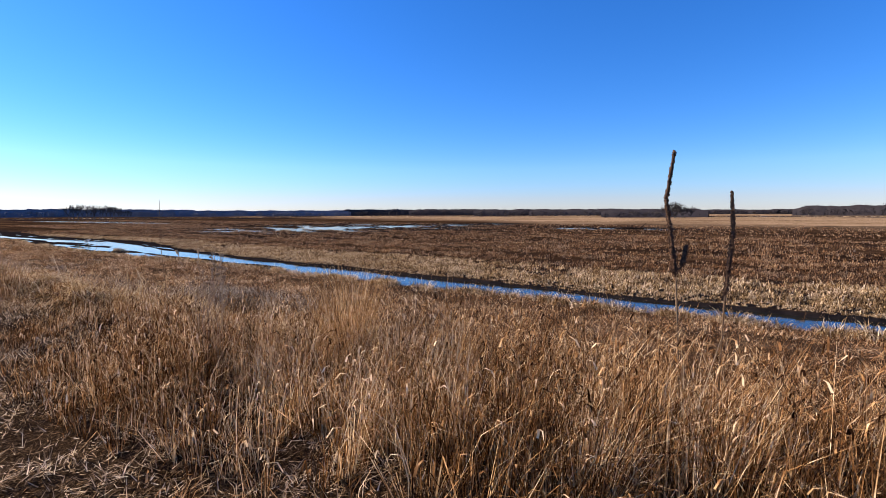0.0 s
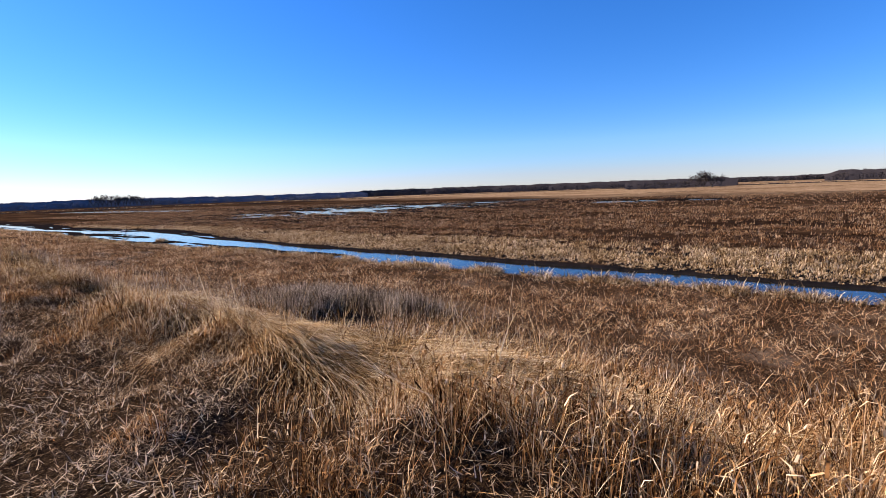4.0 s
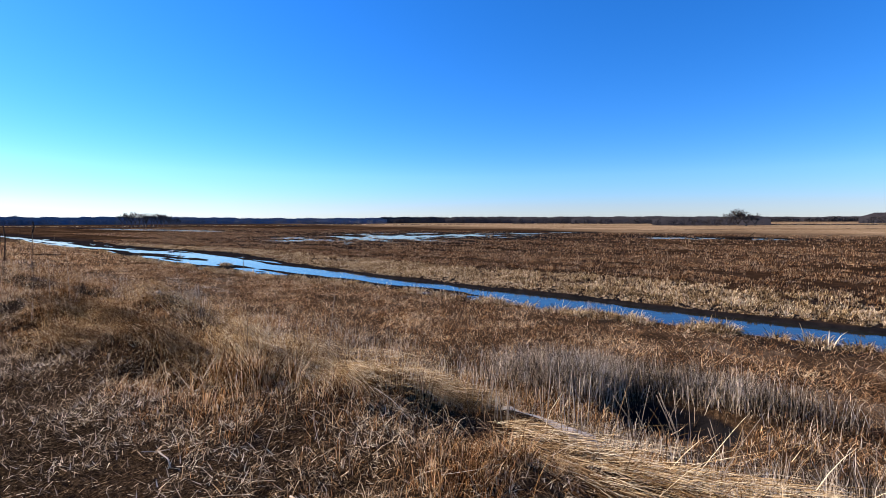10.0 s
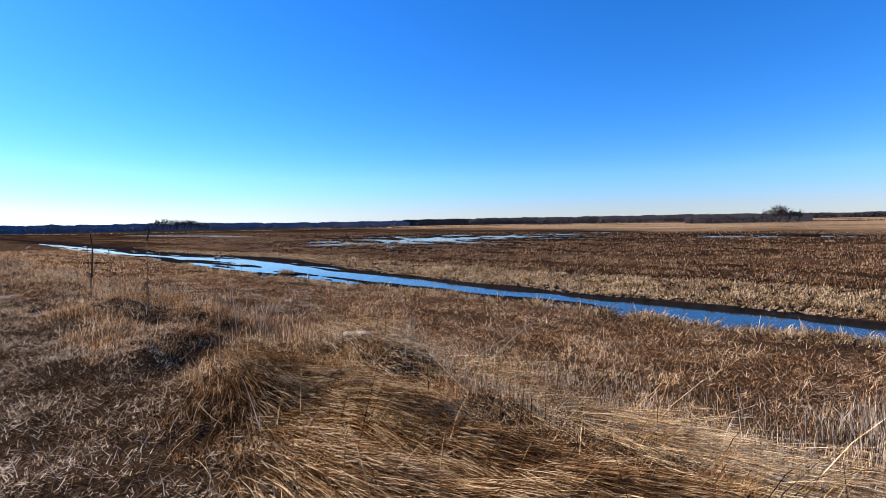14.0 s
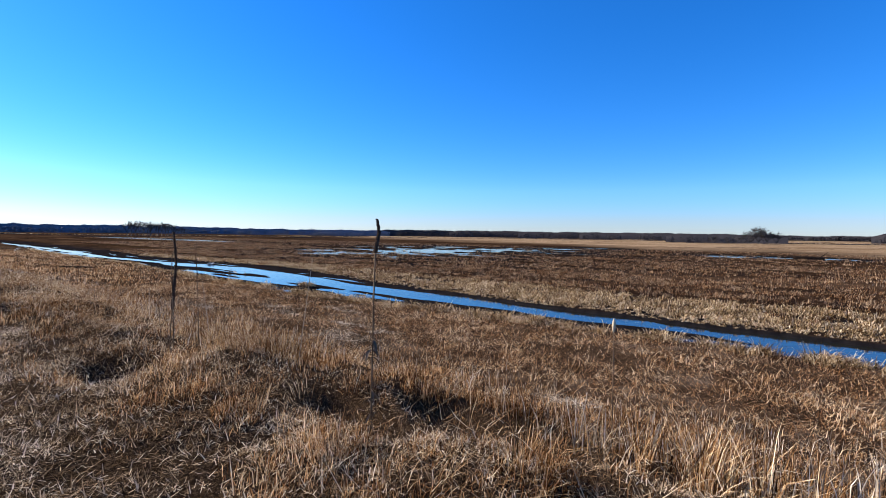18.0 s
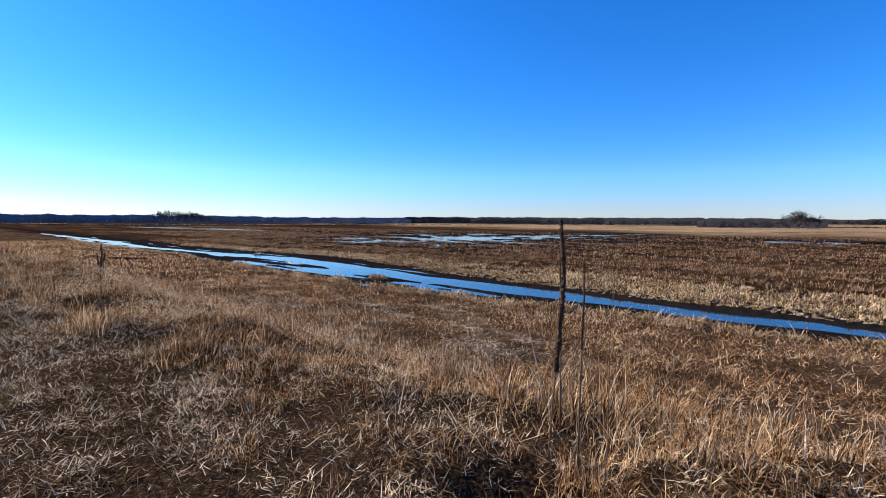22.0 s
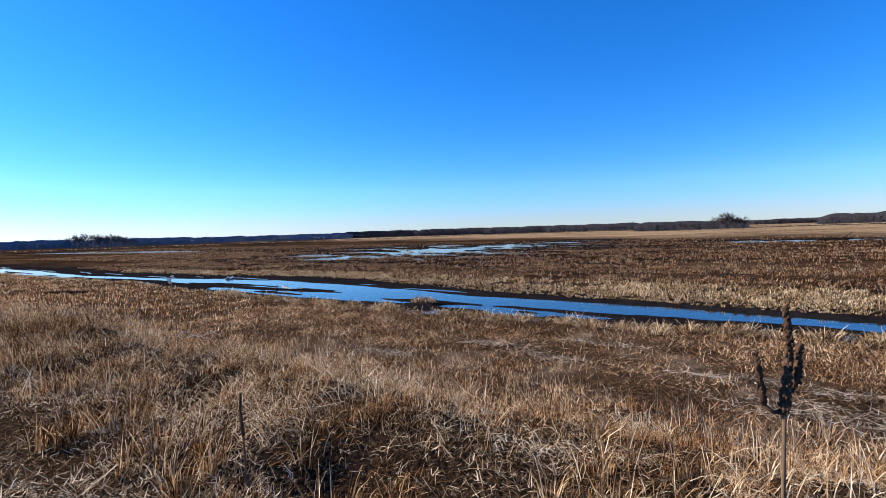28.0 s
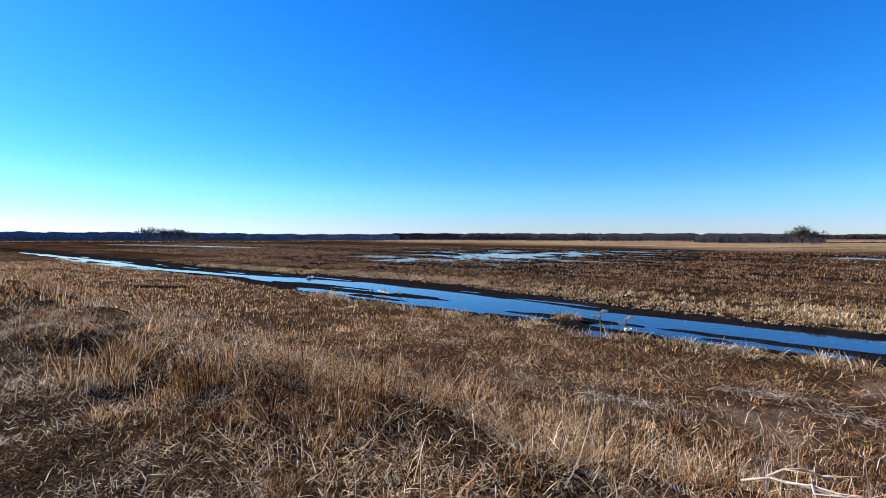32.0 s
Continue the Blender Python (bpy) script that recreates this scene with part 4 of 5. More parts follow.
def far_woods(stands):
    """Bare woods along the horizon: (bearing to the left of +y, distance, height of the trees)."""
    parts = []
    cx, cy = -20.0, 14.0
    for a, b, dist, tall in stands:
        tall = tall * (0.8 if b > 10 else 1.0)
        n = int(abs(a - b) * math.radians(1) * dist / 1.1)
        ang = np.radians(rng.uniform(b, a, n))
        d = dist + rng.uniform(0, 60, n)
        x, y = cx - np.sin(ang) * d, cy + np.cos(ang) * d
        tall = tall * 1.22
        deg = np.degrees(ang)
        top = (0.7 + 0.3 * np.minimum(smooth(0, 1.2, deg - b + 0.1), smooth(0, 1.2, a + 0.1 - deg))) * tall * (0.86 + 0.2 * fbm(np.degrees(ang) * 0.9, d * 0 + 3, 121) + 0.06 * rng.random(n))
        stem = np.stack([x, y, np.full(n, -2.6)], 1)
        parts.append(blade_arrays(stem, top * 0.8, np.full(n, 0.6 * dist / 700), rng.uniform(-math.pi, math.pi, n), np.abs(rng.normal(0, 0.08, n)), np.abs(rng.normal(0, 0.1, n)), 2))
        # the dense inside of the wood
        k = max(int(abs(a - b) * 16), 8)
        edge = np.radians(np.linspace(b - 0.25, a + 0.25, k + 1))
        fade = np.minimum(smooth(0, 1.2, np.degrees(edge) - b + 0.3), smooth(0, 1.2, a + 0.3 - np.degrees(edge)))
        rim = (0.7 + 0.3 * fade) * tall * (0.8 + 0.2 * fbm(np.degrees(edge) * 0.9, edge * 0 + 3, 121) + 0.05 * vnoise(np.degrees(edge) * 5.5, edge * 0 + a, 122))
        wall = np.concatenate([np.stack([cx - np.sin(edge) * (dist + 40), cy + np.cos(edge) * (dist + 40), np.full(k + 1, -3.0)], 1),
                               np.stack([cx - np.sin(edge) * (dist + 44), cy + np.cos(edge) * (dist + 44), rim - 2.4], 1),
                               np.stack([cx - np.sin(edge) * (dist + 60), cy + np.cos(edge) * (dist + 60), np.full(k + 1, -3.0)], 1)])
        j = np.arange(k)
        parts.append((wall, np.concatenate([np.stack([j, j + 1, j + k + 2, j + k + 1], 1), np.stack([j + k + 1, j + k + 2, j + 2 * k + 3, j + 2 * k + 2], 1)]), np.zeros((0, 3), int)))
        # twig masses: small flat sprays filling each crown and the scrub under it
        per = 34
        one = np.repeat(np.arange(n), per)
        m = len(one)
        share = rng.random(m) ** 0.8
        wide = 2.6 * np.sqrt(np.clip(1 - (2 * np.clip(share, 0.25, 1) - 1.05) ** 2, 0.08, 1)) * dist / 700
        c = np.stack([x[one] + rng.normal(0, 0.6, m) * wide, y[one] + rng.normal(0, 0.6, m) * wide, -2.4 + share * top[one]], 1)
        size = rng.uniform(0.6, 1.2, m) * np.where(share < 0.6, 1.0, 0.38) * dist / 700
        corners = c[:, None, :] + rng.normal(0, 1, (m, 3, 3)) * size[:, None, None] * np.array([0.8, 0.8, 0.75])
        corners[:, :, 2] = np.maximum(corners[:, :, 2], -2.6)
        parts.append((corners.reshape(-1, 3), np.zeros((0, 4), int), np.arange(3 * m).reshape(-1, 3)))
    return parts


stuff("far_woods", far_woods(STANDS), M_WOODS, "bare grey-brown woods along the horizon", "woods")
stuff("ridge_woods", far_woods(RIDGE), M_HAZED_RIDGE, "far low ridge woods with blue haze in their colour", "woods")


def tube_arrays(points, radii, sides=6):
    pts = [Vector(p) for p in points]
    verts, quads = [], []
    n = len(pts)
    for k, p in enumerate(pts):
        way = (pts[min(k + 1, n - 1)] - pts[max(k - 1, 0)]).normalized()
        a = way.orthogonal().normalized()
        b = way.cross(a)
        for s in range(sides):
            t = 2 * math.pi * s / sides
            verts.append(p + (a * math.cos(t) + b * math.sin(t)) * radii[k])
    for k in range(n - 1):
        for s in range(sides):
            i, j = k * sides + s, k * sides + (s + 1) % sides
            quads.append((i, j, j + sides, i + sides))
    return [tuple(v) for v in verts], quads


class Builder:
    """Gathers pieces of one part."""

    def __init__(self):
        self.v, self.q, self.t = [], [], []

    def add(self, verts, quads=(), tris=()):
        o = len(self.v)
        self.v += list(verts)
        self.q += [tuple(i + o for i in f) for f in quads]
        self.t += [tuple(i + o for i in f) for f in tris]

    def tube(self, points, radii, sides=6):
        verts, quads = tube_arrays(points, radii, sides)
        n = len(verts)
        verts = verts + [tuple(points[0]), tuple(points[-1])]
        tris = [(n, (s + 1) % sides, s) for s in range(sides)] + [(n + 1, n - sides + s, n - sides + (s + 1) % sides) for s in range(sides)]
        self.add(verts, quads, tris)

    def blob(self, centre, rx, ry, rz, rough=0.2, seed=0, rings=5, sides=8):
        r = random.Random(seed)
        verts, quads, tris = [], [], []
        for k in range(1, rings):
            e = math.pi * k / rings - math.pi / 2
            for s in range(sides):
                t = 2 * math.pi * s / sides
                g = 1 + r.uniform(-rough, rough)
                verts.append((centre[0] + rx * math.cos(e) * math.cos(t) * g, centre[1] + ry * math.cos(e) * math.sin(t) * g, centre[2] + rz * math.sin(e) * g))
        for k in range(rings - 2):
            for s in range(sides):
                i, j = k * sides + s, k * sides + (s + 1) % sides
                quads.append((i, j, j + sides, i + sides))
        n = len(verts)
        verts += [(centre[0], centre[1], centre[2] - rz), (centre[0], centre[1], centre[2] + rz)]
        tris += [(n, (s + 1) % sides, s) for s in range(sides)]
        tris += [(n + 1, n - sides + s, n - sides + (s + 1) % sides) for s in range(sides)]
        self.add(verts, quads, tris)

    def mesh(self, name, material, shade=True):
        return mesh_from(name, self.v, self.q, self.t, material, shade)


def part(name, builder, material, parent, label="", shade=True):
    ob = new(name, builder.mesh(name, material, shade))
    ob.parent = parent
    if label:
        tagged(ob, label)
    return ob


def thing(name, u, v, label, category, group="", z=None, turn=0.0):
    ob = new(name)
    p = at(u, v)
    ob.location = (p.x, p.y, p.z if z is None else z)
    ob.rotation_euler = (0, 0, turn)
    return tagged(ob, label, category, group)


def bare_tree(u, v, tall, seed, label, spread_out=0.55, material=None, depth=4, fork_at=0.2, sprays=5):
    """A leafless tree: one trunk, and a crown of limbs that fork unevenly and end in sprays of twigs."""
    r = random.Random(seed)
    tree = thing("tree", u, v, label, "tree", "bare trees on the marsh edge")
    trunk, crown = Builder(), Builder()
    fork = tall * fork_at * r.uniform(0.85, 1.15)
    top = Vector((r.uniform(-0.06, 0.06), r.uniform(-0.06, 0.06), 1)) * fork
    trunk.tube([Vector((0, 0, -0.4)), Vector((0, 0, 0)), top * 0.55, top], [tall * 0.036, tall * 0.028, tall * 0.023, tall * 0.02], 7)

    def grow(p, way, length, radius, level):
        mid = p + way * length * 0.5 + Vector((r.uniform(-1, 1), r.uniform(-1, 1), r.uniform(-1, 1))) * length * 0.07
        end = p + way * length
        crown.tube([p, mid, end], [radius, radius * 0.8, radius * 0.55], 4 if level < 2 else 3)
        if level >= depth:
            for _ in range(sprays):
                out = (way * 0.7 + Vector((r.uniform(-1, 1), r.uniform(-1, 1), r.uniform(-0.6, 1)))).normalized() * length * r.uniform(0.5, 1.0)
                flat = out.orthogonal().normalized() * tall * 0.008
                s = p + (end - p) * r.uniform(0.3, 1.0)
                crown.add([tuple(s - flat), tuple(s + flat), tuple(s + out)], (), [(0, 1, 2)])
            return
        for _ in range(r.choice((2, 3, 3))):
            side = Vector((r.uniform(-1, 1), r.uniform(-1, 1), r.uniform(-0.25, 0.9)))
            nw = (way * (1 - spread_out * 0.6) + side * spread_out).normalized()
            grow(p + (end - p) * r.uniform(0.5, 1.0), nw, length * r.uniform(0.6, 0.85), max(radius * 0.62, tall * 0.006), level + 1)

    limbs = r.choice((4, 5, 6))
    for k in range(limbs):
        a = 2 * math.pi * (k + r.uniform(-0.3, 0.3)) / limbs
        side = Vector((math.cos(a), math.sin(a), r.uniform(0.2, 0.8)))
        grow(top * r.uniform(0.75, 1.0), (Vector((0, 0, 1)) * 0.6 + side * spread_out * 1.2).normalized(), tall * (1 - fork_at) * r.uniform(0.3, 0.4), tall * 0.013, 1)
    part("trunk", trunk, material or M_BARK, tree)
    part("crown", crown, material or M_TWIG, tree)
    return tree


# the grove on the far shore
for k in range(19):
    along = (k + 0.35 * math.sin(k * 5.3)) / 14.0 - (0.04 if k == 0 else 0)
    bare_tree(411 + 39 * along, 121 + 44 * along + 3 * math.sin(k * 2.1), (12.2 + 1.0 * math.sin(k * 1.7)) * (0.68 if k > 14 else 1.0), 200 + k, "bare deciduous tree in a small grove on the horizon", 0.42, fork_at=0.36, sprays=2)
# round crowned tree and its neighbours at the edge of the meadow
for k, (u, v, tall) in enumerate(((50.0, 360, 10.0), (54.5, 359, 12.6), (59.0, 357, 12.2), (63.5, 355, 10.4), (70.0, 353, 7.6), (76.5, 352, 6.6), (84.0, 350, 7.0))):
    bare_tree(u, v, tall, 301 + k, "broad bare tree standing in a hedge", 0.8, depth=5 if tall > 10 else 4, fork_at=0.12, sprays=6)
for k, (u, v) in enumerate(((-60, 560), (-105, 600), (-150, 620), (-20, 520))):
    bare_tree(u, v, 9 + k % 2 * 2, 320 + k, "lone bare tree on a pale dry meadow", 0.6, depth=3)


def far_bank():
    """A long low dike in front of the woods: dark reeds at its foot and pale grass on its crown."""
    dark, pale = [], []
    u = np.concatenate([rng.uniform(160, 900, 2600), rng.uniform(-200, 200, 5000)])
    v = np.interp(u, [-200, 0, 60, 200, 300, 430, 480, 520, 900], [400, 440, 460, 560, 480, 260, 170, 90, 20])
    x, y = xy(u, v)
    z = height(u, v)
    for out, lift, low, high in ((dark, 0.0, 0.5, 1.1), (pale, 0.7, 0.25, 0.5)):
        base = np.stack([x + rng.normal(0, 1.0, len(u)), y + rng.normal(0, 1.0, len(u)) + lift * 6, z - 0.3 + lift], 1)
        out.append(blade_arrays(base, rng.uniform(low, high, len(u)), rng.uniform(1.2, 2.6, len(u)), rng.uniform(-math.pi, math.pi, len(u)), np.abs(rng.normal(0, 0.2, len(u))), rng.normal(0, 0.2, len(u)), 2))
    return dark, pale


bank_dark, bank_pale = far_bank()
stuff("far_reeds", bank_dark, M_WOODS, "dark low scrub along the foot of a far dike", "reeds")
stuff("far_grass", bank_pale, M_BANK, "pale dry grass along the crown of a far dike", "grass")

# ---- dead stalks on the dike ----
M_MULLEIN = solid("weathered_mullein", [(0.3, (0.024, 0.014, 0.009)), (0.55, (0.075, 0.043, 0.027)), (0.8, (0.2, 0.125, 0.078))], 55, 0.95, 0.9, None, 0.0, 0.004)
M_STALK = solid("grey_brown_stalk", [(0.3, (0.06, 0.036, 0.02)), (0.7, (0.2, 0.135, 0.08))], 40, 0.9, 0.5, (1, 1, 0.15))
M_LEAF = solid("withered_leaf", [(0.3, (0.08, 0.05, 0.03)), (0.7, (0.26, 0.175, 0.11))], 30, 0.9, 0.5)


def spike(builder, base, tip, radius, seed, count=90):
    """A seed spike: a lumpy core set with small dried capsules."""
    r = random.Random(seed)
    base, tip = Vector(base), Vector(tip)
    way = tip - base
    n = 12
    pts = [base + way * (k / n) + Vector((r.uniform(-1, 1), r.uniform(-1, 1), 0)) * radius * 0.12 for k in range(n + 1)]
    rad = [radius * (0.62 + 0.35 * r.random()) * (1 - 0.45 * (k / n) ** 2) for k in range(n + 1)]
    rad[0] *= 0.6
    builder.tube(pts, rad, 8)
    side = way.orthogonal().normalized()
    up = way.normalized()
    for k in range(count):
        t = r.random()
        a = r.uniform(0, 2 * math.pi)
        out = Matrix.Rotation(a, 3, up) @ side
        c = base + way * t + out * radius * 0.8 * (1 - 0.4 * t * t)
        s = radius * r.uniform(0.24, 0.46)
        builder.blob(c, s, s, s * 1.2, 0.15, seed * 97 + k, 3, 5)


def mullein(u, v, top, seed, spike_part=0.45, arms=(), bent=0.05, way=None, radius=0.02, leaves=5, group="dead mullein stalks", label="dead dark brown mullein stalk with a dry seed spike"):
    r = random.Random(seed)
    ob = thing("mullein", u, v, label, "dead plant", group)
    tall = top - ob.location.z
    a = r.uniform(0, 6.28) if way is None else way
    off = Vector((math.cos(a), math.sin(a), 0)) * bent * tall
    stem = Builder()
    foot = tall * (1 - spike_part)
    pts = [Vector((0, 0, -0.05)), off * 0.1 + Vector((0, 0, foot * 0.3)), off * 0.3 + Vector((0, 0, foot * 0.7)), off * 0.5 + Vector((0, 0, foot))]
    stem.tube(pts, [0.009, 0.0075, 0.0065, 0.0065], 7)
    part("stalk", stem, M_STALK, ob)
    head = Builder()
    mid = off * 1.1 + Vector((0, 0, foot + tall * spike_part * 0.62))
    spike(head, pts[-1], mid, radius, seed, 120)
    spike(head, mid, off * 0.75 + Vector((0, 0, tall)), radius * 0.8, seed + 1, 70)
    part("seed_spike", head, M_MULLEIN, ob)
    for k, (share, turn, length) in enumerate(arms):
        b = Builder()
        start = pts[-1] + (mid - pts[-1]) * share
        out = Vector((math.cos(turn), math.sin(turn), 0))
        elbow = start + out * length * 0.28 + Vector((0, 0, 0.02))
        b.tube([start, start + out * length * 0.16, elbow], [0.008, 0.007, 0.007], 6)
        spike(b, elbow, elbow + out * length * 0.12 + Vector((0, 0, length * 0.85)), radius * 0.85, seed + 10 + k, 50)
        part("side_spike", b, M_MULLEIN, ob)
    for k in range(leaves):
        b = Builder()
        t = r.uniform(0, 6.28)
        out, across = Vector((math.cos(t), math.sin(t), 0)), Vector((-math.sin(t), math.cos(t), 0))
        z0 = r.uniform(0.04, foot * 0.55)
        length, wide = r.uniform(0.06, 0.13), r.uniform(0.006, 0.014)
        ridge = [out * length * s + Vector((0, 0, z0 - length * 0.9 * s * s)) for s in (0, 0.35, 0.7, 1.0)]
        verts = []
        for p, w in zip(ridge, (0.3, 1, 0.8, 0.1)):
            verts += [p - across * wide * w + Vector((0, 0, 0.012 * w)), p, p + across * wide * w + Vector((0, 0, 0.012 * w))]
        low = [q - Vector((0, 0, 0.004)) for q in verts]
        quads = []
        for s in range(3):
            for c in range(2):
                i = s * 3 + c
                quads += [(i, i + 1, i + 4, i + 3), (i + 12, i + 15, i + 16, i + 13)]
        b.add([tuple(q) for q in verts + low], quads)
        part("dried_leaf", b, M_LEAF, ob)
    return ob


mullein(0.52, 3.62, 1.97, 1, 0.4, ((0.1, -0.3, 0.17), (0.02, 2.6, 0.07)), 0.06, 3.1, 0.021, 3, label="tall dead branched mullein stalk, dark brown and crooked")
mullein(0.31, 3.66, 1.69, 2, 0.36, (), 0.03, None, 0.018, 3)
mullein(29.46, 2.44, 1.75, 3, 0.15, (), 0.035, 0.9, 0.018, 24, label="thin dead mullein stalk with a short crooked spike")
mullein(33.5, 2.45, 1.62, 4, 0.62, (), 0.05, 0.4, 0.024, 5)
mullein(33.65, 2.91, 1.48, 5, 0.3, (), 0.02, None, 0.008, 4)
mullein(33.27, 2.42, 1.35, 6, 0.4, (), 0.03, None, 0.009, 4)
mullein(43.35, 1.4, 0.55, 11, 0.5, (), 0.04, None, 0.011, 3)
mullein(40.62, 1.5, 1.24, 13, 0.26, ((0.0, 2.9, 0.2), (0.3, 0.3, 0.15)), 0.03, 0.3, 0.0165, 22, label="stout dead mullein with three short dark broken spikes")

def weed_stem(u, v, top, seed):
    r = random.Random(seed)
    ob = thing("weed_stem", u, v, "thin tall dead weed stem with small side twigs", "dead plant", "thin weed stems")
    tall = top - ob.location.z
    b = Builder()
    tip = Vector((r.uniform(-0.06, 0.06), r.uniform(-0.06, 0.06), tall))
    b.tube([Vector((0, 0, -0.03)), tip * 0.4 + Vector((0.012, 0, 0)), tip * 0.75 - Vector((0.01, 0.01, 0)), tip], [0.0035, 0.003, 0.0025, 0.0015], 5)
    part("stalk", b, M_STALK, ob)
    for _ in range(2):
        c = Builder()
        p = tip * r.uniform(0.7, 0.92)
        e = p + Vector((r.uniform(-0.05, 0.05), r.uniform(-0.05, 0.05), r.uniform(0.03, 0.08)))
        c.tube([p, (p + e) / 2, e], [0.0018, 0.0015, 0.001], 4)
        part("twig", c, M_STALK, ob)
    return ob


for k, (u, v, top) in enumerate(((4.47, 2.0, 1.68), (19.03, 2.44, 1.78), (33.0, 2.15, 1.32), (49.2, 1.65, 1.0), (36.6, 3.6, 0.9), (39.6, 3.2, 0.85))):
    weed_stem(u, v, top, 400 + k)

def leaning_reed(u, v, top, du, seed, label="long pale reed stalk leaning out of the grass"):
    ob = thing("reed_stalk", u, v, label, "reed", "leaning reed stalks")
    tall = top - ob.location.z
    b = Builder()
    tip = Vector((DX * du, DY * du, tall))
    b.tube([Vector((0, 0, -0.04)), tip * 0.35, tip * 0.7 + Vector((0, 0, 0.02)), tip], [0.0055, 0.005, 0.004, 0.002], 6)
    part("stalk", b, M_REED, ob)
    c = Builder()
    p = tip * 0.55
    c.tube([p, p + Vector((0.05, 0.02, 0.05)), p + Vector((0.1, 0.03, 0.02))], [0.003, 0.0035, 0.001], 5)
    part("dried_leaf", c, M_REED, ob)
    return ob


M_REED = solid("bleached_reed", [(0.3, (0.2, 0.155, 0.11)), (0.7, (0.46, 0.38, 0.29))], 25, 0.85, 0.4)
leaning_reed(31.75, 3.3, 1.34, -0.3, 1)
leaning_reed(18.9, 3.4, 1.05, -0.25, 2)
leaning_reed(33.9, 3.2, 0.9, 0.3, 3)
leaning_reed(25.6, 2.0, 1.03, -0.08, 7, "thin golden reed stalk with a bent tip")
leaning_reed(25.95, 2.4, 1.25, 0.2, 8)
leaning_reed(23.4, 3.6, 0.75, -0.9, 4, "long pale reed stalk bent low over the grass")
leaning_reed(23.7, 3.5, 0.6, -1.0, 5, "long pale reed stalk bent low over the grass")
leaning_reed(24.3, 3.9, 0.9, 0.35, 6)

# ---- dry flower stalks with cup-shaped heads ----
M_CUP = solid("dry_seed_cup", [(0.3, (0.16, 0.1, 0.06)), (0.7, (0.42, 0.31, 0.2))], 60, 0.9, 0.5)


def cup_plant(u, v, top, seed, stems=7):
    r = random.Random(seed)
    ob = thing("dry_flower", u, v, "dead branching weed with dry cup-shaped seed heads", "dead plant", "dry seed-head weeds")
    tall = top - ob.location.z
    for k in range(stems):
        a = r.uniform(0, 6.28)
        out = Vector((math.cos(a), math.sin(a), 0))
        h = tall * r.uniform(0.7, 1.0)
        p = [Vector((out.x * 0.02, out.y * 0.02, -0.03)), out * 0.05 * r.random() + Vector((0, 0, h * 0.55)), out * tall * r.uniform(0.04, 0.16) + Vector((0, 0, h))]
        b = Builder()
        b.tube(p, [0.0035, 0.0028, 0.002], 5)
        tips = [(p[1], p[2])]
        for _ in range(2):
            s = p[1] + (p[2] - p[1]) * r.uniform(0.45, 0.85)
            e = s + Vector((r.uniform(-1, 1) * 0.07, r.uniform(-1, 1) * 0.07, r.uniform(0.05, 0.13)))
            b.tube([s, (s + e) / 2 + out * 0.01, e], [0.003, 0.0025, 0.002], 4)
            tips.append((s, e))
        stalk = part("stalk", b, M_CUP, ob)
        for s, e in tips:
            c = Builder()
            w = (e - s).normalized()
            c.tube([e - w * 0.006, e + w * 0.012, e + w * 0.024], [0.0018, 0.008, 0.013], 9)
            c.blob(e + w * 0.02, 0.011, 0.011, 0.006, 0.35, seed * 31 + k, 5, 9)
            for _ in range(11):
                q = e + w * 0.012
                d = (w * 1.1 + Vector((r.uniform(-1, 1), r.uniform(-1, 1), r.uniform(-1, 1)))).normalized() * r.uniform(0.014, 0.022)
                c.tube([q, q + d * 0.6, q + d], [0.0016, 0.0012, 0.0005], 3)
            part("seed_head", c, M_CUP, stalk, "brown cup-shaped seed head")
    return ob


cup_plant(4.18, 2.17, 1.34, 21, 7)
cup_plant(4.38, 2.24, 1.26, 22, 5)
cup_plant(4.0, 2.2, 1.2, 23, 6)


# ---- milkweed with burst pods ----
M_POD = solid("pale_pod", [(0.3, (0.38, 0.33, 0.25)), (0.7, (0.7, 0.65, 0.55))], 30, 0.8, 0.4)


def milkweed(u, v, top, seed, pods=3):
    r = random.Random(seed)
    ob = thing("milkweed", u, v, "dead milkweed stem with burst white pods", "dead plant", "milkweeds")
    tall = top - ob.location.z
    b = Builder()
    tip = Vector((r.uniform(-0.05, 0.05), r.uniform(-0.05, 0.05), tall))
    b.tube([Vector((0, 0, -0.03)), tip * 0.5 + Vector((0.02, 0, 0)), tip], [0.006, 0.005, 0.004], 6)
    part("stalk", b, M_STALK, ob)
    for k in range(pods):
        c = Builder()
        a = k * 2.2 + r.random()
        out = Vector((math.cos(a), math.sin(a), 0.35)).normalized()
        o = tip * (1 - 0.03 * k)
        # two open valves
        for sgn in (-1, 1):
            n = out.cross(Vector((0, 0, 1))).normalized() * sgn
            rows = []
            for s, w in ((0, 0.003), (0.3, 0.01), (0.6, 0.011), (0.85, 0.006), (1.0, 0.001)):
                p = o + out * 0.06 * s + n * (0.005 + 0.012 * s)
                rows.append([p + Vector((0, 0, w)), p + n * w * 0.7, p - Vector((0, 0, w))])
            verts = [q for row in rows for q in row]
            verts += [q + n * 0.002 for q in verts]
            quads = []
            for s in range(4):
                for j in range(2):
                    i = s * 3 + j
                    quads += [(i, i + 1, i + 4, i + 3), (i + 15, i + 18, i + 19, i + 16)]
            c.add([tuple(q) for q in verts], quads)
        c.blob(o + out * 0.028, 0.008, 0.008, 0.012, 0.3, seed * 7 + k, 4, 7)
        part("pod", c, M_POD, ob, "burst white pod with silky fluff")
    return ob


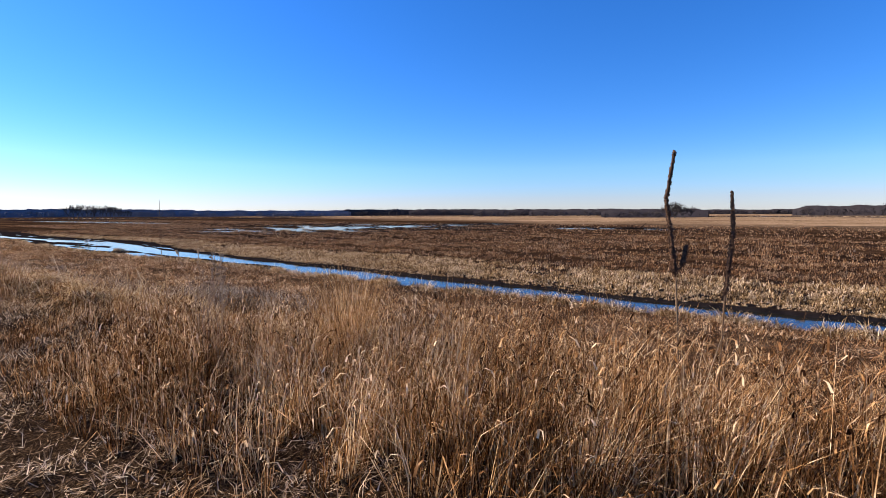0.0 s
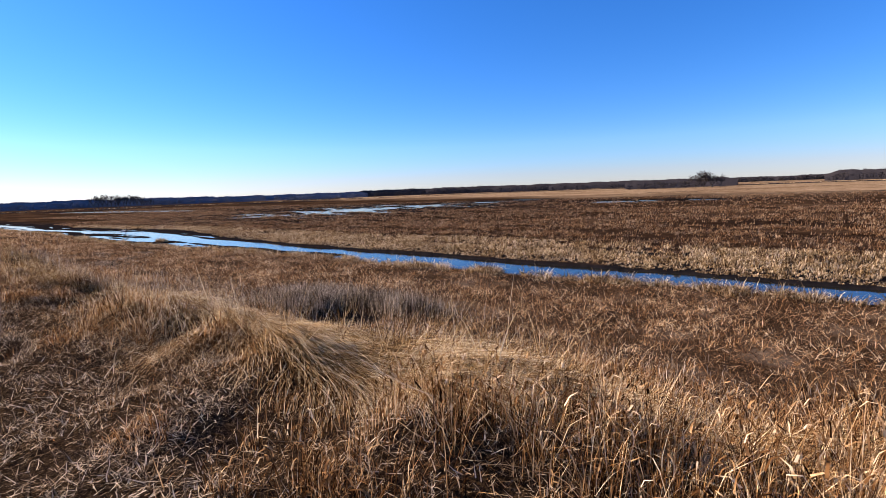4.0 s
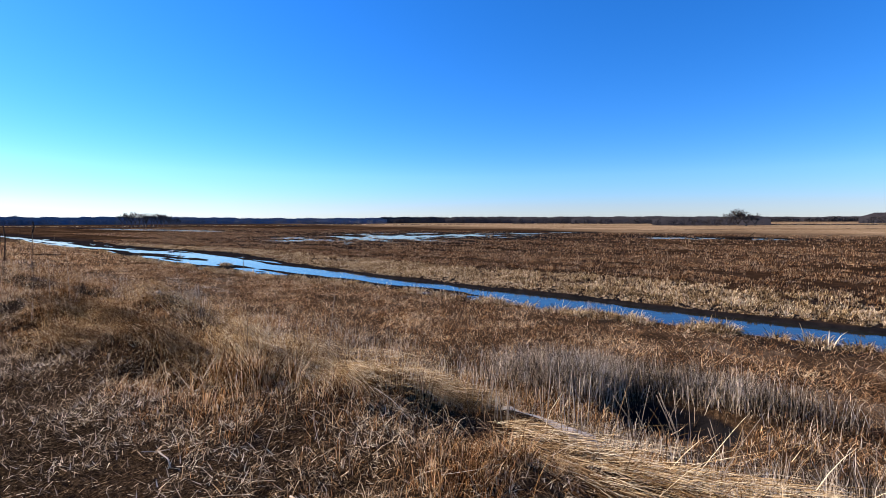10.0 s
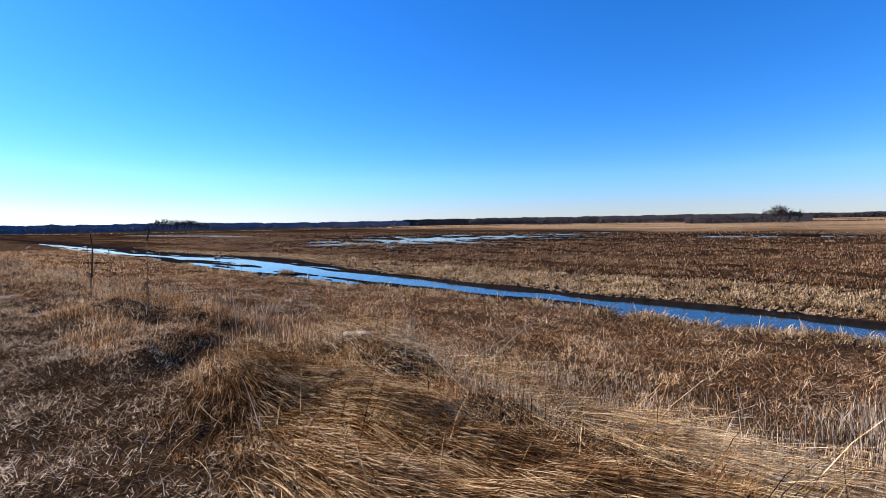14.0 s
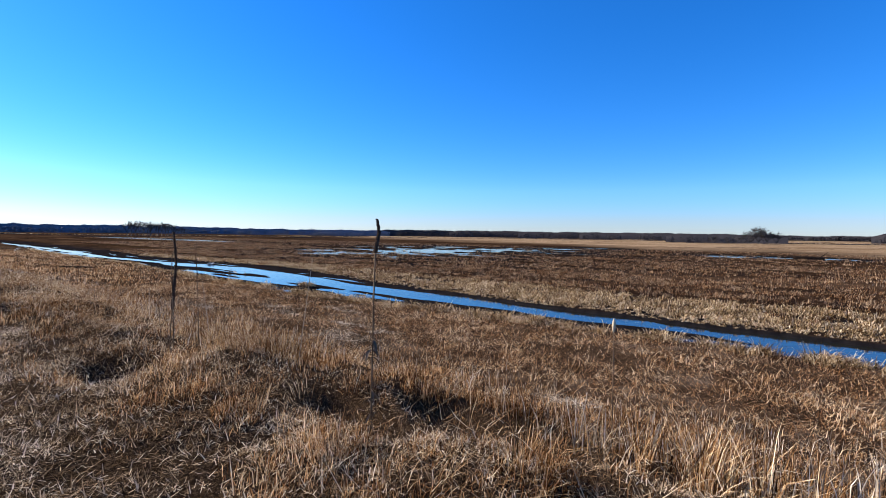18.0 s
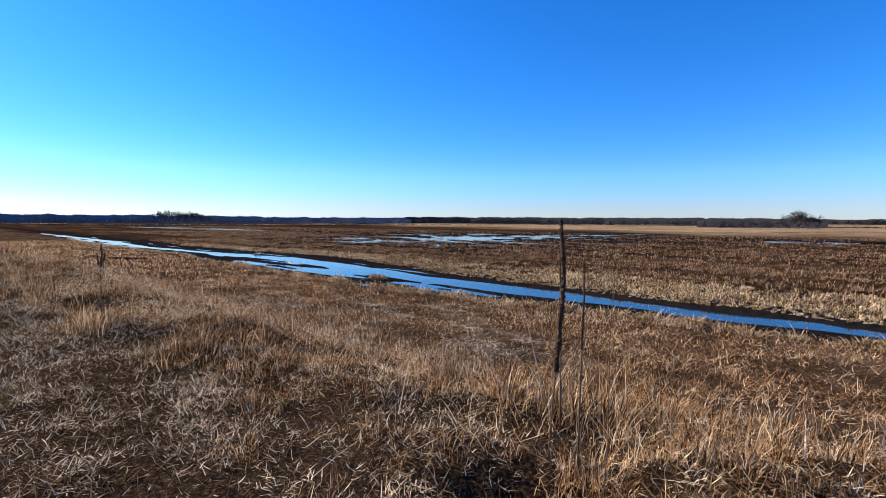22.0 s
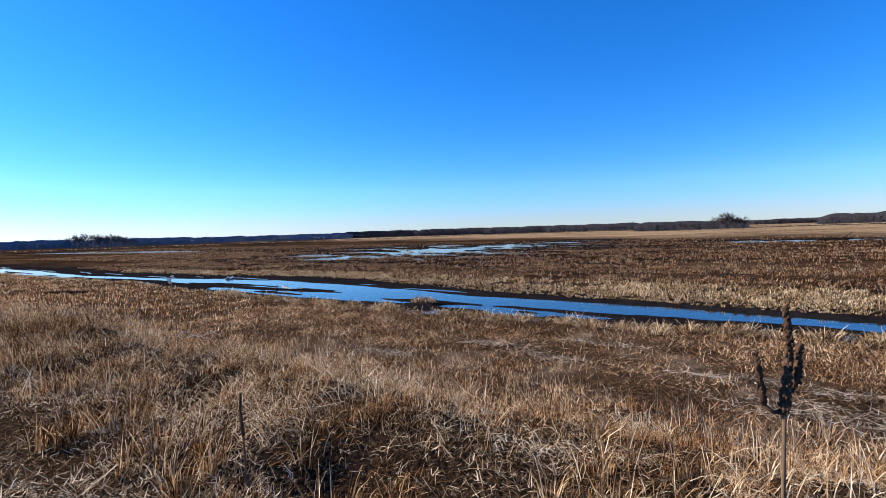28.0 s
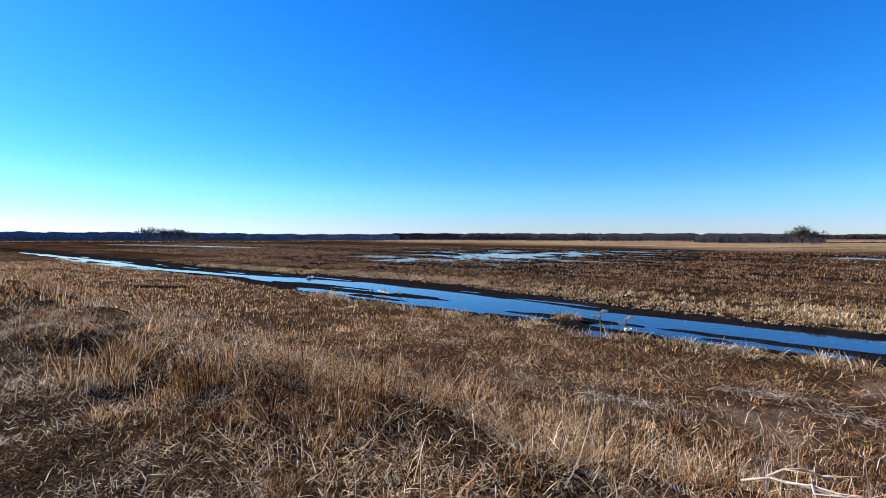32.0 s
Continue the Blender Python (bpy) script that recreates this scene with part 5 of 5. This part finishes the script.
milkweed(47.95, 3.3, 0.99, 31, 2)
milkweed(47.75, 3.2, 0.98, 32, 3)

# ---- cattail head gone to fluff ----
M_FLUFF = solid("cattail_fluff", [(0.3, (0.36, 0.28, 0.18)), (0.7, (0.62, 0.52, 0.38))], 80, 1.0, 0.8)


def cattail(u, v, top, seed):
    r = random.Random(seed)
    ob = thing("cattail", u, v, "dead cattail with a pale head gone to fluff", "reed", "cattails")
    tall = top - ob.location.z
    b = Builder()
    lean = Vector((r.uniform(-0.05, 0.05), r.uniform(-0.05, 0.05), 0))
    b.tube([Vector((0, 0, -0.05)), lean * 0.5 + Vector((0, 0, tall * 0.5)), lean + Vector((0, 0, tall - 0.1))], [0.007, 0.006, 0.005], 6)
    part("stalk", b, M_STALK, ob)
    c = Builder()
    c.tube([lean + Vector((0, 0, tall - 0.15)), lean + Vector((0, 0, tall - 0.12)), lean + Vector((0.004, 0, tall - 0.05)), lean + Vector((0, 0, tall))], [0.006, 0.018, 0.021, 0.008], 9)
    part("head", c, M_FLUFF, ob, "pale fluffy seed head")
    return ob


cattail(28.34, 4.94, 0.75, 41)


def reed_stub(u, v, tall, seed, stems=6, fan=0.16):
    r = random.Random(seed)
    ob = thing("reed_stub", u, v, "cluster of pale broken reed stems", "reed", "broken reeds")
    for k in range(stems):
        b = Builder()
        x, y, h = r.uniform(-0.14, 0.14), r.uniform(-0.14, 0.14), tall * r.uniform(0.5, 1.0)
        lean = Vector((r.uniform(-fan, fan), r.uniform(-fan, fan), 1)) * h
        b.tube([Vector((x, y, -0.04)), Vector((x, y, 0)) + lean * 0.5, Vector((x, y, 0)) + lean], [0.0048, 0.0045, 0.004], 5)
        part("stem", b, M_REED, ob)
    return ob



# ---- wood lying about ----
M_DRIFT = solid("silvered_wood", [(0.3, (0.07, 0.066, 0.06)), (0.5, (0.32, 0.3, 0.27)), (0.7, (0.55, 0.52, 0.48))], 9, 0.85, 0.8, (0.25, 3.0, 3.0), 0.0, 0.01)
# near-black base colour carries the log's backlit shade
M_DARKLOG = solid("shade_dark_log", [(0.3, (0.008, 0.006, 0.005)), (0.7, (0.024, 0.017, 0.013))], 8, 0.8, 0.8, gloss=0.01)
M_BRANCH = solid("bleached_branch", [(0.3, (0.22, 0.18, 0.14)), (0.7, (0.48, 0.41, 0.33))], 20, 0.85, 0.5)


def log_at(name, ua, va, ub, vb, radius, material, label, seed, lift=0.0, stubs=2, flat=1.0):
    r = random.Random(seed)
    a, b = at(ua, va), at(ub, vb)
    ob = new(name)
    ob.location = a
    tagged(ob, label, "log")
    way = b - a
    body = Builder()
    n = 9
    pts = [way * (k / n) + Vector((r.uniform(-1, 1) * radius * 0.3, r.uniform(-1, 1) * radius * 0.3, radius * flat * 0.75 + lift)) for k in range(n + 1)]
    rad = [radius * (1 - 0.3 * k / n) * r.uniform(0.88, 1.1) for k in range(n + 1)]
    rad[0] *= 0.8
    body.tube(pts, rad, 11)
    part("trunk", body, material, ob)
    for k in range(stubs):
        s = Builder()
        p = pts[r.randrange(2, n - 1)]
        out = Vector((r.uniform(-1, 1), r.uniform(-1, 1), r.uniform(0.5, 1.2))).normalized()
        ln = radius * r.uniform(3, 6)
        s.tube([p, p + out * ln * 0.5, p + out * ln + Vector((0, 0, 0.05))], [radius * 0.35, radius * 0.25, radius * 0.12], 6)
        part("branch_stub", s, material, ob)
    return ob


log_at("driftwood", 17.45, 5.2, 16.2, 5.7, 0.15, M_DRIFT, "weathered silver-grey log lying half buried in dead grass", 51, -0.11, 0)
log_at("driftwood", 25.8, 3.85, 25.1, 3.75, 0.05, M_DRIFT, "grey weathered piece of wood among broken reeds", 54, 0.06, 0)
log_at("driftwood", 43.8, 5.12, 43.4, 5.3, 0.07, M_DRIFT, "short grey piece of wood lying in flattened grass", 55, 0.02, 0)
log_at("log", 85.0, 12.2, 81.5, 14.4, 0.12, M_DARKLOG, "dark log on the brown marsh flat, backlit shade in its colour", 52, 0.0, 1)
log_at("snag", 31.5, 119.5, 26.5, 120.5, 0.35, M_DARKLOG, "dark fallen snag with upturned roots in the marsh", 53, 0.0, 4)


def fallen_branch(u, v, turn, length, seed, label="thin bleached branch lying on trodden grass", lift=0.0):
    r = random.Random(seed)
    ob = thing("fallen_branch", u, v, label, "branch", "fallen branches", turn=turn)
    b = Builder()
    pts = [Vector((length * t, r.uniform(-0.05, 0.05) * length, lift + 0.03 + 0.05 * math.sin(t * 3) + r.uniform(0, 0.02))) for t in (0, 0.25, 0.5, 0.75, 1.0)]
    b.tube(pts, [0.007, 0.0065, 0.006, 0.005, 0.003], 6)
    part("limb", b, M_BRANCH, ob)
    for _ in range(2):
        c = Builder()
        p = pts[r.randrange(1, 4)]
        e = p + Vector((r.uniform(0.05, 0.15), r.uniform(-0.12, 0.12), r.uniform(0.02, 0.08)))
        c.tube([p, (p + e) / 2, e], [0.004, 0.003, 0.002], 5)
        part("twig", c, M_BRANCH, ob)
    return ob


for k, (u, v, turn, length) in enumerate(((17.75, 1.05, -0.7, 0.35), (16.6, 1.4, -0.9, 0.42), (32.2, 0.95, -0.5, 0.14), (28.2, 1.5, 0.6, 0.3), (15.9, 3.1, 1.2, 0.3), (50.4, 3.4, 0.4, 0.5), (44.5, 1.3, -0.8, 0.3), (39.4, 1.7, 1.0, 0.4))):
    fallen_branch(u, v, turn, length, 60 + k)
for k, (u, v, turn, length) in enumerate(((47.1, 3.0, -0.5, 0.5), (46.9, 2.95, -1.0, 0.42), (47.0, 3.15, -0.2, 0.34), (46.8, 2.9, -2.0, 0.2))):
    fallen_branch(u, v, turn, length, 80 + k, "thin bleached branch caught on dry weeds", 0.22)
upper_reeds = ((28.3, 4.0, 0.6, 5, 0.2), (27.9, 4.6, 0.5, 6, 0.2), (25.1, 4.4, 0.45, 9, 0.15), (24.7, 4.3, 0.35, 5, 0.2), (35.9, 5.6, 0.5, 6, 0.2), (36.9, 6.0, 0.6, 7, 0.2),
               (44.2, 5.2, 0.5, 7, 0.15), (43.0, 6.4, 0.45, 6, 0.15), (20.0, 5.4, 0.6, 5, 0.2), (15.6, 7.4, 0.95, 5, 0.6), (16.2, 7.5, 0.9, 4, 0.8))
lower_reeds = ((15.1, 7.0, 0.85, 4, 0.7), (15.9, 4.3, 0.95, 5, 0.1), (16.3, 4.5, 0.8, 6, 0.12), (16.7, 4.1, 0.5, 8, 0.2), (17.2, 4.3, 0.45, 8, 0.25), (39.2, 8.2, 0.5, 8, 0.2),
               (39.9, 8.7, 0.5, 7, 0.2), (46.4, 6.0, 0.5, 7, 0.2), (47.3, 5.6, 0.55, 6, 0.2), (45.3, 5.0, 0.5, 6, 0.2), (48.3, 6.2, 0.5, 6, 0.2))
for k, (u, v, tall, stems, fan) in enumerate(upper_reeds + lower_reeds):
    reed_stub(u, v, tall, 90 + k, stems, fan)

# ---- things caught in the stream ----
M_ICE = solid("grey_white_ice", [(0.3, (0.2, 0.23, 0.27)), (0.7, (0.42, 0.45, 0.5))], 4, 0.5, 0.5, gloss=0.4)


def ice_heap(u, v, size, seed):
    """A few broken plates of ice pushed up on a mud bar."""
    r = random.Random(seed)
    ob = thing("ice_heap", u, v, "small heap of broken grey-white ice on wet mud", "ice", z=WATER - 0.02)
    for _ in range(5):
        b = Builder()
        c = Vector((r.uniform(-1, 1), r.uniform(-1, 1), 0)) * size * 0.5
        tilt = Matrix.Rotation(r.uniform(0.1, 0.6), 3, Vector((r.uniform(-1, 1), r.uniform(-1, 1), 0)).normalized())
        n = r.choice((5, 6, 7))
        rim = [Vector((math.cos(2 * math.pi * k / n), math.sin(2 * math.pi * k / n), 0)) * size * r.uniform(0.3, 0.55) for k in range(n)]
        lift = Vector((0, 0, size * 0.22))
        verts = [tuple(c + lift + tilt @ (q + Vector((0, 0, h)))) for h in (-0.03, 0.03) for q in rim]
        verts += [tuple(c + lift + tilt @ Vector((0, 0, h))) for h in (-0.03, 0.03)]
        quads = [(k, (k + 1) % n, n + (k + 1) % n, n + k) for k in range(n)]
        tris = [(2 * n, (k + 1) % n, k) for k in range(n)] + [(2 * n + 1, n + k, n + (k + 1) % n) for k in range(n)]
        b.add(verts, quads, tris)
        part("ice_plate", b, M_ICE, ob, shade=False)
    return ob


ice_heap(84.9, 27.0, 0.6, 71)
log_at("driftwood", 70.9, 22.6, 69.2, 22.0, 0.07, M_DRIFT, "bleached drift branch stranded on a mud bar", 73, 0.1, 3)
log_at("driftwood", 72.0, 22.9, 71.2, 22.2, 0.06, M_STALK, "brown drift branch stranded on a mud bar", 74, 0.1, 3)
log_at("driftwood", 69.4, 22.9, 68.7, 22.6, 0.05, M_STALK, "thin brown drift branch stranded on a mud bar", 75, 0.05, 2)
